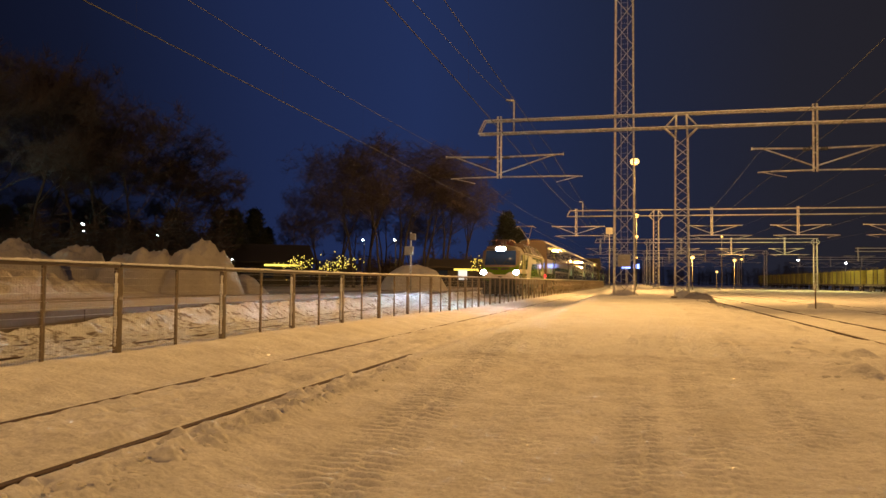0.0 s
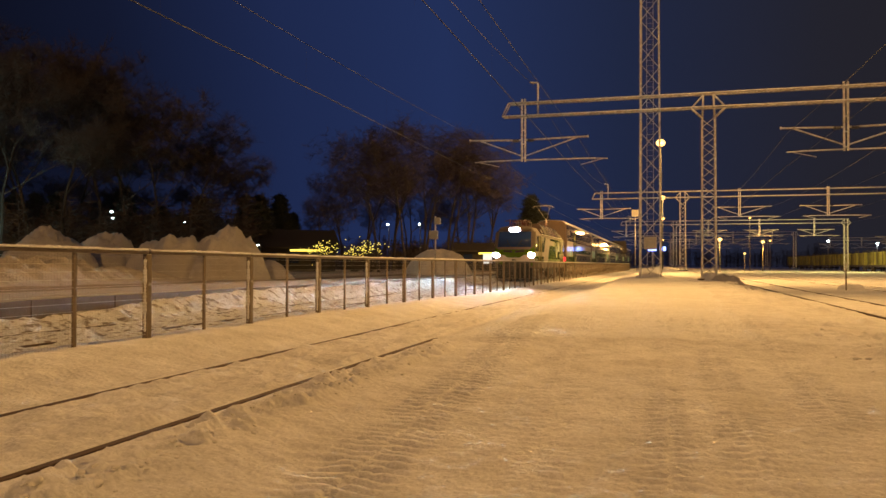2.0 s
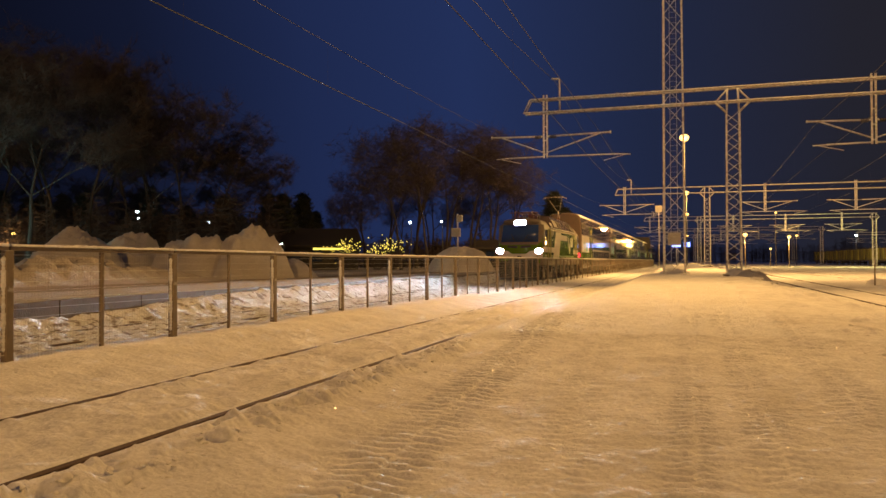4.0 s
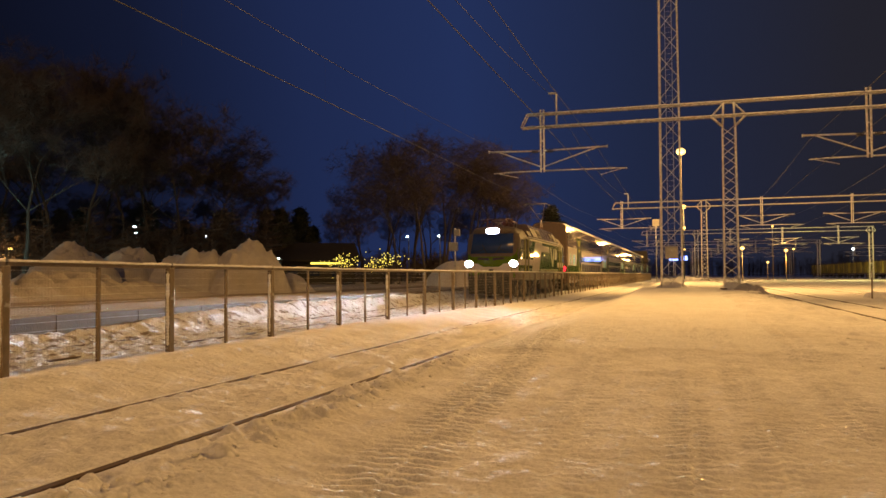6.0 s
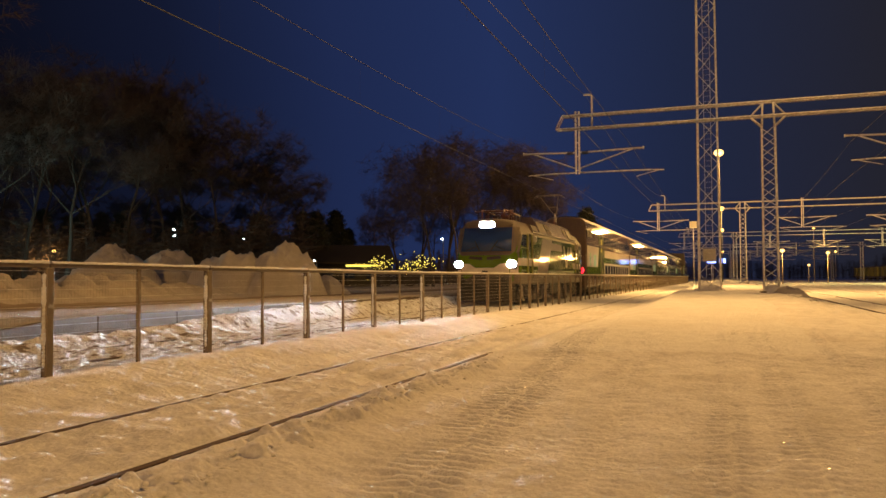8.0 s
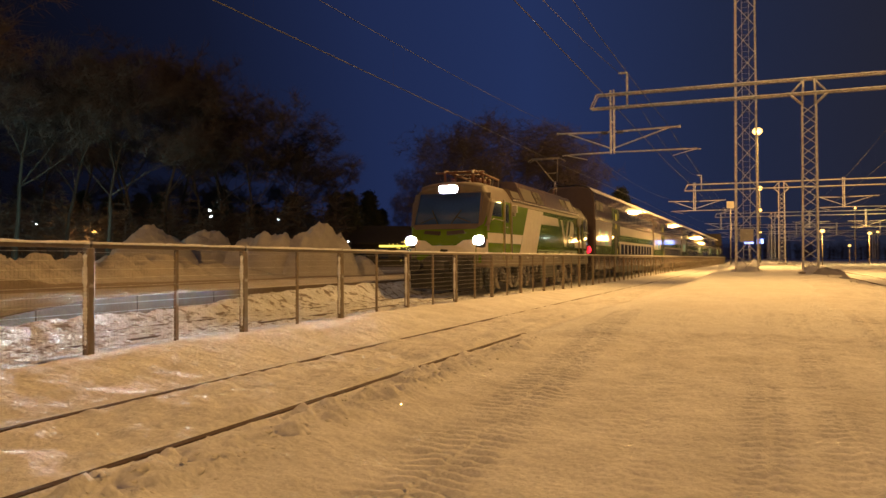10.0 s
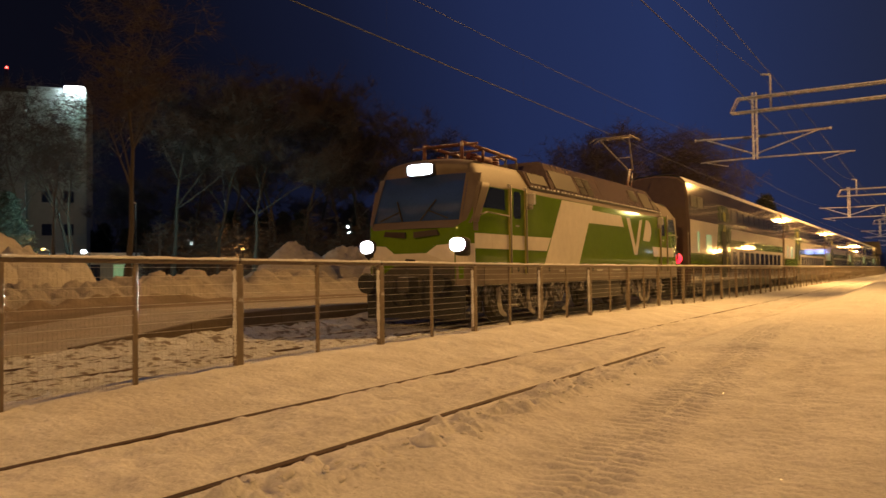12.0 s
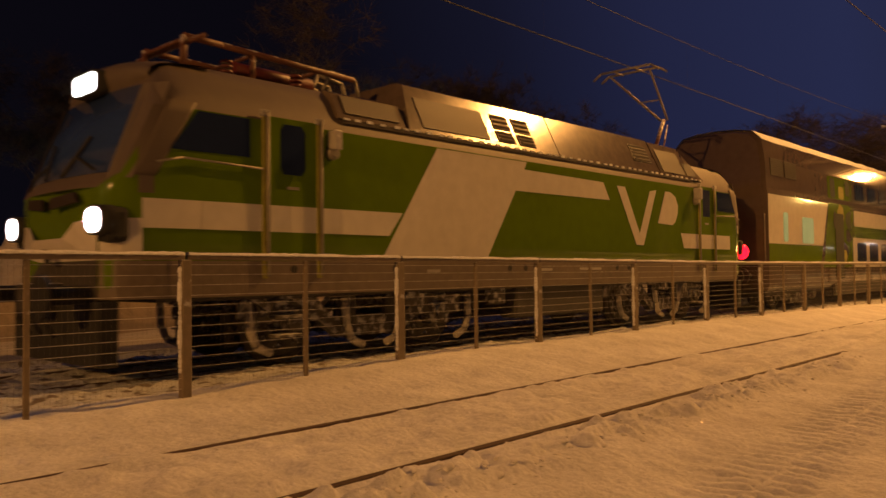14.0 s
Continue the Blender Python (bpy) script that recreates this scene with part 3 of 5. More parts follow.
def build_wires():
    spans = [-14.0, *GANTRIES, 350.0]
    for name, x, z, sag, r in (("contact_wire", TRAIN_X, 6.52, 0.0, 0.013), ("messenger_wire", TRAIN_X, 8.5, 0.65, 0.009), ("contact_wire", -4.62, 6.4, 0.0, 0.011), ("messenger_wire", -4.62, 8.5, 0.3, 0.011), ("return_wire", -6.9, 11.2, 1.2, 0.011),
                               ("contact_wire", 6.0, 6.25, 0.0, 0.009), ("messenger_wire", 6.0, 7.9, 0.5, 0.009), ("contact_wire", 11.4, 6.25, 0.0, 0.009), ("messenger_wire", 11.4, 7.9, 0.5, 0.009), ("contact_wire", 16.0, 6.25, 0.0, 0.008), ("contact_wire", 21.2, 6.25, 0.0, 0.008)):
        bm = B()
        for a, b in zip(spans, spans[1:]):
            pts = []
            for k in range(13):
                u = k / 12
                pts.append((x + (0.15 if name == "contact_wire" else 0.0) * math.sin(u * math.pi), a + (b - a) * u, z - sag * 4 * u * (1 - u)))
            pipe(bm, pts, r, 4)
        if name == "messenger_wire":
            for a, b in zip(spans, spans[1:]):
                for k in range(1, 8):
                    u = k / 8
                    rod(bm, (x, a + (b - a) * u, z - sag * 4 * u * (1 - u)), (x, a + (b - a) * u, 6.3), 0.0015, n=3)
        ob = new(name, mesh_of(name, bm, LINE_WIRE))
        tagged(ob, "thin overhead wire strung between the gantries", "overhead wire", "overhead wires", "structure")


build_wires()


def heap(name, x, y, wx, wy, h, seed, label, mat=None, rough=0.35, z=None, yaw=0.0):
    """A mound of shovelled snow: a dome broken into lumps."""
    bm = B()
    n, rings = 72, 34
    grid = []
    base = gz(x, y) - 0.15 if z is None else z
    for j in range(rings + 1):
        r = 1 - j / rings
        row = []
        for i in range(n):
            a = math.tau * i / n
            k = 1 + 0.22 * noise.noise((math.cos(a) * 1.3 + seed, math.sin(a) * 1.3, seed))
            px, py = math.cos(a) * r * wx * k, math.sin(a) * r * wy * k
            hz = h * (1 - r ** 2.3) * 0.88
            p = Vector((px + seed * 3, py, seed))
            billow = lambda f: 0.5 - abs(noise.noise(p * f))
            lump = noise.noise(p * 0.55) * 0.9 + billow(0.9) * 0.55 + billow(2.1) * 0.30 + noise.noise(p * 5.5) * 0.16 + noise.noise(p * 13) * 0.06
            hz = max(0, hz + lump * rough * h * min(1, (1 - r) * 3))
            row.append(bm.verts.new((px, py, hz)))
        grid.append(row)
    for j in range(rings):
        for i in range(n):
            try:
                bm.faces.new((grid[j][i], grid[j][(i + 1) % n], grid[j + 1][(i + 1) % n], grid[j + 1][i])).smooth = True
            except ValueError:
                pass
    bmesh.ops.remove_doubles(bm, verts=grid[-1], dist=0.05)
    ob = new(name, mesh_of(name, bm, mat or SNOW_HEAP))
    ob.matrix_basis = pose(x, y, base, 0, 0, yaw)
    return tagged(ob, label, "snow heap", "snow heaps")


def polar(az, d):
    return d * math.sin(radians(az)), d * math.cos(radians(az))


def at_el(d, el):
    return 1.3 + d * math.tan(radians(el))


def build_mast():
    root = thing("floodlight_mast", "tall frosted steel lattice floodlight mast in a snow mound", "floodlight mast")
    x, y = -0.7, 46.0
    z0 = gz(x, y)
    part("lattice_column", lattice(B(), x, y, z0 - 0.3, 28.5, 1.12, 0.85, 23, 0.10, 0.045), GALV, root)
    bm = B()
    for s in (-0.18, 0.18):
        rod(bm, (x + s, y, z0 + 0.5), (x + s, y, 28.0), 0.012, n=5)
    for k in range(90):
        rod(bm, (x - 0.18, y, z0 + 0.6 + 0.3 * k), (x + 0.18, y, z0 + 0.6 + 0.3 * k), 0.007, n=4)
    part("ladder", bm, GALV, root)
    part("platform_ring", box(B(), x - 1.2, x + 1.2, y - 0.8, y + 0.8, 28.5, 28.6), GALV, root)
    for s in (-0.8, 0.8):
        part("floodlight", box(B(), x + s - 0.3, x + s + 0.3, y - 0.65, y - 0.35, 28.65, 29.1, 0.05), STEEL, root)
    part("switch_box", box(B(), x - 0.35, x + 0.35, y - 0.85, y - 0.58, z0 + 1.6, z0 + 2.3, 0.03), SIGN_GREY, root)
    heap("snow_mound", x, y, 1.0, 0.95, 0.55, 3, "low snow mound round the mast's foot", SNOW, 0.6)
    heap("snow_mound", 2.3, 42.9, 0.65, 0.6, 0.55, 5, "low snow mound round the gantry column's foot", SNOW, 0.3)
    heap("snow_mound", 3.0, 42.0, 1.15, 0.42, 0.42, 8, "dirty clods of snow thrown up beside the column", SNOW_HEAP, 0.9, yaw=-38.0)


build_mast()


def platform_lamp(x, y, z, glow, watts, color, label, r=0.22, group="yard lamps", shaft=None):
    root = thing("street_lamp", label, "street lamp", group, pose(x, y, 0))
    g = gz(x, y)
    part("pole", rod(B(), (0, 0, g - 0.2), (0, 0, z - 0.15), 0.09, 0.05, 8), shaft or POST_BROWN, root)
    part("bracket", bar(B(), (0, 0, z - 0.1), (0, -0.35, z + 0.05), 0.07, 0.07), GALV, root)
    part("lamp_head", ball(B(), (0, -0.4, z), r, 0.75, 2), glow, root, "glowing lamp head")
    if watts:
        lamp("yard_light", "POINT", (x, y - 1.6, z - 0.7), watts, color, 0.25)


for lx, ly, lz in ((-0.2, 73.0, 12.1), (-0.1, 131.0, 11.95), (-0.1, 192.0, 12.0), (-0.2, 252.0, 8.8)):
    platform_lamp(lx, ly, lz, SODIUM_GLOW, 7000, SODIUM, "tall yard lamp with a glowing orange head", 0.42, shaft=DARK_POLE)
for az, d, el, r in ((3.72, 150, 1.72, 0.40), (6.44, 170, 1.53, 0.36), (5.64, 190, 3.15, 0.25), (5.3, 175, 0.75, 0.25), (10.4, 240, 1.55, 0.3), (13.2, 260, 1.35, 0.3), (6.9, 220, 1.6, 0.3)):
    lx, ly = polar(az, d)
    warm = az < 8
    platform_lamp(lx, ly, at_el(d, el), SODIUM_GLOW if warm else COOL_GLOW, 1800 if r > 0.35 else 0, SODIUM, "distant yard lamp with a bright head", r, "distant lamps")


def build_marker():
    root = thing("marker_post", "thin dark marker post stuck in snow", "post")
    part("pole", rod(B(), (9.1, 45, -0.2), (9.1, 45, 1.35), 0.04), POST_BROWN, root)
    heap("snow_mound", 9.6, 46, 0.8, 0.6, 0.50, 11, "small lumpy snow mound beside a marker post", SNOW, 0.5)
    heap("snow_mound", -4.3, 33.5, 0.5, 0.4, 0.16, 12, "small clod of snow beside the rail", SNOW, 0.5)


build_marker()

def build_clods():
    meshes = []
    rnd = random.Random(21)
    for s in range(6):
        bm = B()
        bmesh.ops.create_icosphere(bm, subdivisions=2, radius=1.0)
        for v in bm.verts:
            k = 1 + 0.45 * noise.noise(v.co * 1.1 + Vector((s * 7, 0, 0))) + 0.2 * noise.noise(v.co * 3 + Vector((0, s * 5, 0)))
            v.co = Vector((v.co.x * k, v.co.y * k, v.co.z * k * 0.52))
        for f in bm.faces:
            f.smooth = True
        meshes.append(mesh_of("clod", bm, CLOD))
    rows = [("snow_clod_row", "row of broken snow clods thrown up beside the rail", [(-3.32 + rnd.gauss(0, 0.12), rnd.uniform(2.6, 12.6), rnd.choice((0.012, 0.018, 0.025, 0.032)) * rnd.uniform(0.7, 1.3)) for _ in range(110)] + [(-3.28 + rnd.gauss(0, 0.13), rnd.uniform(2.4, 9.0), rnd.choice((0.015, 0.022, 0.03, 0.038)) * rnd.uniform(0.7, 1.2)) for _ in range(70)]),
            ("snow_clod_patch", "scattered dirty snow clods beside the yard track", [(rnd.uniform(2.3, 4.6), rnd.uniform(8.0, 22.0), rnd.uniform(0.02, 0.07)) for _ in range(24)] + [(rnd.gauss(3.6, 0.5), rnd.gauss(38, 2.0), rnd.uniform(0.05, 0.2)) for _ in range(26)])]
    for name, label, spots in rows:
        root = thing(name, label, "snow clods")
        for x, y, r in spots:
            m = pose(x, y, gz(x, y) - r * 0.12, rnd.uniform(-20, 20), rnd.uniform(-20, 20), rnd.uniform(0, 360)) @ Matrix.Diagonal((r, r, r, 1))
            shared("clod", rnd.choice(meshes), root, m)


build_clods()

# ---- timber wagons ----


def build_wagon(y):
    root = thing("timber_wagon", "flat rail wagon stacked with long timber logs", "wagon", "timber train", pose(39.0, y, 0))
    part("underframe", box(B(), -1.35, 1.35, -9.6, 9.6, 0.95, 1.25, 0.04), WAGON, root)
    for yy in (-7.0, 7.0):
        bm = B()
        for s in (-0.8, 0.8):
            for dy in (-0.9, 0.9):
                rod(bm, (s - 0.06, yy + dy, 0.5), (s + 0.06, yy + dy, 0.5), 0.46, n=14)
        box(bm, -1.0, 1.0, yy - 1.3, yy + 1.3, 0.45, 0.8)
        part("bogie", bm, WAGON, root)
    rnd = random.Random(int(y))
    for yy in (-6.4, 0.0, 6.4):
        bm = B()
        for r in range(9):
            for c in range(9):
                rr = 0.13 + 0.03 * rnd.random()
                x, z = -1.18 + c * 0.29 + (0.14 if r % 2 else 0) + rnd.uniform(-0.03, 0.03), 1.42 + r * 0.265
                e = rnd.uniform(-0.15, 0.15)
                rod(bm, (x, yy - 2.7 + e, z), (x, yy + 2.7 + e, z), rr, rr * 0.85, 7)
        tagged(part("timber_load", bm, LOG, root), kind="stuff")
        for dy in (-2.0, 2.0):
            for s in (-1.38, 1.38):
                part("stake", box(B(), s - 0.05, s + 0.05, yy + dy - 0.07, yy + dy + 0.07, 1.25, 4.1), WAGON, root)


for k in range(8):
    build_wagon(118 + 20.4 * k)
# yellow light without a lamp body, added to brighten the timber wagons
lamp("yard_light", "POINT", (30.0, 150.0, 14.0), 12000, (1.0, 0.8, 0.25), 0.4)

# ---- train ----
SIDE = 1.5


def panel(name, outline, mat, parent, x=SIDE, thick=0.006):
    part(name, prism(B(), outline, "x", x + 0.001, x + thick), mat, parent)
    part(name, prism(B(), outline, "x", -x - 0.001, -x - thick), mat, parent)


def wheelset(parent, y, r):
    root = new("wheelset")
    root.parent = parent
    root.matrix_basis = pose(0, y, r)
    for s in (-1, 1):
        bm = B()
        rod(bm, (s * 0.70, 0, 0), (s * 0.83, 0, 0), r, n=32)
        rod(bm, (s * 0.83, 0, 0), (s * 0.86, 0, 0), r * 0.86, r * 0.80, n=32)
        rod(bm, (s * 0.86, 0, 0), (s * 0.93, 0, 0), r * 0.30, n=16)
        for k in range(8):
            a = k * math.tau / 8
            ball(bm, (s * 0.87, math.cos(a) * r * 0.6, math.sin(a) * r * 0.6), 0.045, 1, 1)
        part("wheel", bm, UNDER_SNOW, root, "wheel packed with snow")
    part("axle", rod(B(), (-0.7, 0, 0), (0.7, 0, 0), 0.09), UNDER, root)
    return root


def bogie(parent, y, base, r, heavy):
    """Side frames, boxes, springs and dampers of one bogie."""
    for s in (-1, 1):
        bm = B()
        x0, x1 = (1.0 * s, 1.16 * s) if s > 0 else (1.16 * s, 1.0 * s)
        hy = base / 2
        outline = [(y - hy - 0.55, r - 0.02), (y - hy - 0.55, r + 0.28), (y - hy + 0.45, r + 0.32), (y - 0.75, r + 0.02), (y + 0.75, r + 0.02), (y + hy - 0.45, r + 0.32), (y + hy + 0.55, r + 0.28), (y + hy + 0.55, r - 0.02), (y + hy - 0.5, r - 0.02), (y + 0.65, r - 0.28), (y - 0.65, r - 0.28), (y - hy + 0.5, r - 0.02)]
        prism(bm, outline, "x", x0, x1)
        part("bogie_frame", bm, UNDER_SNOW, parent, "bogie frame caked with snow")
        for dy in (-hy, hy):
            bm = B()
            box(bm, x0 - 0.04, x1 + 0.08, y + dy - 0.2, y + dy + 0.2, r - 0.2, r + 0.16, 0.03)
            rod(bm, (x1 + 0.08 * s, y + dy, r), (x1 + 0.14 * s, y + dy, r), 0.14, n=12)
            part("axle_box", bm, UNDER_SNOW, parent)
            bm = B()
            for k in range(5):
                z = r + 0.2 + 0.055 * k
                rod(bm, (1.08 * s, y + dy, z), (1.08 * s, y + dy, z + 0.03), 0.11, n=10)
            part("coil_spring", bm, UNDER, parent)
        for dy in (-0.45, 0.45):
            bm = rod(B(), (1.12 * s, y + dy, r - 0.1), (1.12 * s, y + dy, r + 0.5), 0.14, n=12)
            part("air_spring", bm, UNDER, parent)
        bm = rod(B(), (1.24 * s, y - 0.9, r + 0.35), (1.24 * s, y + 0.9, r + 0.42), 0.05)
        part("damper", bm, STEEL, parent)
        if heavy:
            bm = bar(B(), (1.20 * s, y - hy - 0.2, r + 0.08), (1.26 * s, y - hy - 1.0, r + 0.55), 0.06, 0.12)
            part("sand_pipe", bm, UNDER_SNOW, parent)
            for dy in (-hy - 0.72, -0.55, 0.6, hy + 0.72):
                k = 1 if dy > 0 else -1
                bm = pipe(B(), [(1.2 * s, y + dy, r + 0.3), (1.22 * s, y + dy - 0.02 * k, r - 0.1), (1.22 * s, y + dy - 0.12 * k, r - 0.32), (1.22 * s, y + dy - 0.34 * k, r - 0.42)], 0.06, 8)
                part("snow_caked_bracket", bm, SNOW_HEAP, parent, "bracket caked with yellowish snow")
    for dy in (-base / 2, base / 2):
        for s in (-1, 1):
            bm = box(B(), 0.62 * s - 0.06, 0.62 * s + 0.06, y + dy - 0.75, y + dy - 0.6, r - 0.35, r + 0.1)
            part("brake_hanger", bm, UNDER, parent)


NOSE = ((0.0, 2.28, 1.16), (0.03, 2.36, 1.28), (0.10, 2.44, 1.37), (0.26, 2.84, 1.44), (0.43, 3.28, 1.47), (0.60, 3.70, 1.49), (0.82, 3.92, 1.5), (1.3, 4.0, 1.5), (2.2, 4.02, 1.5), (3.6, 4.02, 1.5))
LOCO_LONG = 17.7
PORTS = (2.4, 4.3, 7.14, 7.6, 10.84, 11.33)


def bulge(x, y):
    """The front swells forward in the middle."""
    u = max(0.0, 1 - abs(y) / 1.6) if y > -1 else 0.0
    return y - 0.24 * (1 - (x / 1.5) ** 2) * u


def swell(bm):
    for v in bm.verts:
        v.co.y = bulge(v.co.x, v.co.y)
    return bm


def loco_stations():
    front = [(y, top, w) for y, top, w in NOSE]
    back = [(LOCO_LONG - y, top, w) for y, top, w in NOSE[::-1]]
    return front + back


def loco_ring(top, w):
    """Half outline, from the sill up over the shoulder to the roof's middle."""
    pts = [(w - 0.06, 1.06), (w, 1.16), (w, 1.75), (w, 2.25), (w - 0.002, 2.8), (w - 0.01, 3.32), (w - 0.06, 3.46), (w - 0.26, 3.80), (w - 0.42, 3.97), (w - 0.62, 4.02), (0.0, 4.06)]
    out = []
    for x, z in pts:
        k = max(0.0, z - top) / 2
        out.append((max(0.0, x - k * 0.06), min(z, top + 0.01 * z)))
    return out


def loft(rings, rows, mat_name, smooth=True):
    bm = B()
    cols = [[bm.verts.new(p) for p in r] for r in rings]
    for a, b in zip(cols, cols[1:]):
        for i in rows:
            try:
                f = bm.faces.new((a[i], a[i + 1], b[i + 1], b[i]))
                f.smooth = smooth
            except ValueError:
                pass
    return bm, cols


def headlamp(put, x, y, z, w, h, glow, name, label, beam, p=2.6):
    """A lamp whose bright source lies behind an added comb of glowing louvres, which narrows its light ahead."""
    deep, cell, flat, n, dip = 0.09, 0.034, 0.010, 28, 0.055
    soft = lambda v: math.copysign(abs(v) ** (2 / p), v)
    ring = [(soft(math.cos(k * math.tau / n)), soft(math.sin(k * math.tau / n))) for k in range(n)]
    rim = B()
    loops = [[rim.verts.new((x + c * (w / 2 + g), yy, z + s * (h / 2 + g))) for c, s in ring] for yy, g in ((y + 0.10, 0.035), (y - deep - 0.002, 0.028), (y - deep - 0.004, 0.001), (y + 0.06, 0.001))]
    for a, c in zip(loops, loops[1:]):
        for k in range(n):
            rim.faces.new((a[k], a[(k + 1) % n], c[(k + 1) % n], c[k])).smooth = True
    rim.faces.new(loops[-1])
    put("lamp_rim", rim, RUBBER)
    comb = B()
    k = -int(w / 2 / cell)
    while k * cell < w / 2 - 0.001:
        u = k * cell
        e = h / 2 * max(0.0, 1 - abs(2 * u / w) ** p) ** (1 / p)
        comb.faces.new([comb.verts.new((x + u, yy, z + zz)) for yy, zz in ((y - deep, -e), (y - 0.0005, -e), (y - 0.0005, e), (y - deep, e))])
        k += 1
    k = -int(h / 2 / flat)
    while k * flat < h / 2 - 0.001:
        v = k * flat
        e = w / 2 * max(0.0, 1 - abs(2 * v / h) ** p) ** (1 / p)
        comb.faces.new([comb.verts.new((x + xx, yy, z + v + (yy - y) * dip)) for xx, yy in ((-e, y - deep), (-e, y - 0.0005), (e, y - 0.0005), (e, y - deep))])
        k += 1
    put(name, comb, glow, label)
    src = B()
    src.faces.new([src.verts.new((x + c * w / 2, y, z + s * h / 2)) for c, s in ring])
    put("beam_source", src, beam)


def strip(y0, y1, z0, z1, side, out=0.012):
    """A band that follows the rounded front corner."""
    ys = [y0 + (y1 - y0) * k / 8 for k in range(9)]
    wide = lambda y: float(np.interp(y, [s[0] for s in NOSE], [s[2] for s in NOSE]))
    bm = B()
    rows = []
    for y in ys:
        w = wide(y)
        yy = bulge(w, y)
        rows.append([bm.verts.new((side * (w + o), yy, z)) for o, z in ((-0.02, z0), (out, z0), (out, z1), (-0.02, z1))])
    for a, c in zip(rows, rows[1:]):
        for k in range(4):
            bm.faces.new((a[k], a[(k + 1) % 4], c[(k + 1) % 4], c[k]))
    bm.faces.new(rows[0])
    bm.faces.new(rows[-1][::-1])
    bmesh.ops.recalc_face_normals(bm, faces=bm.faces[:])
    return bm


def build_loco():
    root = thing("locomotive", "green and white electric locomotive with lit headlights, dusted with snow", "locomotive")
    rings = []
    for y, top, w in loco_stations():
        half = loco_ring(top, w)
        full = half + [(-x, z) for x, z in half[-2::-1]]
        rings.append([(x, bulge(x, y) if y < 8 else LOCO_LONG - bulge(x, LOCO_LONG - y), z) for x, z in full])
    n = len(rings[0])
    bm, cols = loft(rings, [i for i in range(n - 1) if i < 5 or i >= n - 6], "body")
    bm.faces.new(cols[0])
    bm.faces.new(cols[-1][::-1])
    bmesh.ops.remove_doubles(bm, verts=bm.verts[:], dist=0.002)
    bmesh.ops.recalc_face_normals(bm, faces=bm.faces[:])
    for f in bm.faces:
        c = f.calc_center_median()
        if c.z > 2.46 and min(c.y, LOCO_LONG - c.y) < 0.30 + 0.50 * (c.z - 2.42):
            f.material_index = 1
    part("body", bm, GREEN, root, "green painted body shell").data.materials.append(CAB_GREY)
    bm, _ = loft(rings, [i for i in range(n - 1) if 5 <= i < n - 6], "roof")
    bmesh.ops.remove_doubles(bm, verts=bm.verts[:], dist=0.002)
    bmesh.ops.recalc_face_normals(bm, faces=bm.faces[:])
    part("roof", bm, CAB_GREY, root, "grey roof dusted with snow")
    part("floor_pan", box(B(), -1.35, 1.35, 0.5, LOCO_LONG - 0.5, 0.95, 1.12), UNDER, root)
    # livery on the flat sides
    panel("white_flash", [(5.28, 3.30), (7.70, 3.30), (7.62, 3.16), (10.36, 3.13), (10.61, 2.77), (7.35, 2.75), (6.30, 1.18), (3.83, 1.18)], WHITE, root)
    panel("white_band", [(1.02, 1.84), (1.02, 2.19), (4.47, 2.20), (4.18, 1.84)], WHITE, root, thick=0.012)
    for s in (-1, 1):
        part("white_band", strip(0.30, 1.015, 1.84, 2.19, s), WHITE, root)
    panel("white_band", [(14.02, 1.80), (13.87, 2.16), (16.7, 2.16), (16.7, 1.80)], WHITE, root, thick=0.012)
    for k, mark in enumerate((((10.92, 3.10), (11.25, 3.10), (12.02, 1.84), (11.72, 1.84)), ((11.74, 1.84), (12.03, 1.84), (12.66, 3.12), (12.36, 3.08)),
                              ((12.72, 2.36), (13.10, 3.12), (13.35, 3.12), (13.60, 3.02), (13.72, 2.82), (13.70, 2.62), (13.58, 2.42), (13.42, 2.34)))):
        part("emblem", prism(B(), list(mark), "x", SIDE + 0.001, SIDE + 0.007 + 0.002 * k), WHITE, root, "pale angular emblem shape")
    for s in (-1, 1):
        part("lower_band", strip(0.0, 0.63, 1.0, 1.45, s, 0.016), LOWER, root)
        part("white_band", strip(0.0, 0.30, 1.46, 1.95, s, 0.012), WHITE, root)
    # dirty band below the paint, with its ports and plates
    panel("lower_band", [(0.62, 1.00), (0.62, 1.45), (17.1, 1.45), (17.1, 1.00)], LOWER, root, thick=0.016)
    for y in PORTS:
        for s in (-1, 1):
            part("port", rod(B(), (s * (SIDE + 0.012), y, 1.34), (s * (SIDE + 0.022), y, 1.34), 0.055, n=14), RUBBER, root)
    for y, w, z in ((7.95, 0.5, 1.31), (9.4, 0.8, 1.32), (5.0, 0.3, 1.30)):
        panel("stencil_bar", [(y, z - 0.025), (y, z + 0.025), (y + w, z + 0.025), (y + w, z - 0.025)], SIGN_GREY, root, x=SIDE + 0.016, thick=0.003)
    # cab ends: both alike, turned about the middle
    for end in (0, 1):
        m = Matrix.Identity(4) if not end else pose(0, LOCO_LONG, 0, 0, 0, 180)

        def put(name, bm, mat, label=""):
            if name in ("windscreen", "wiper", "brow", "pillar", "nose_panel", "grille_slot", "snow_plough", "nose_mark"):
                swell(bm)
            bm.transform(m)
            return part(name, bm, mat, root, label)

        # windscreen lies on the sloping front
        bm = B()
        lo, hi = ((0.125, 2.50, 1.26), (0.565, 3.62, 1.22))
        cols = 8
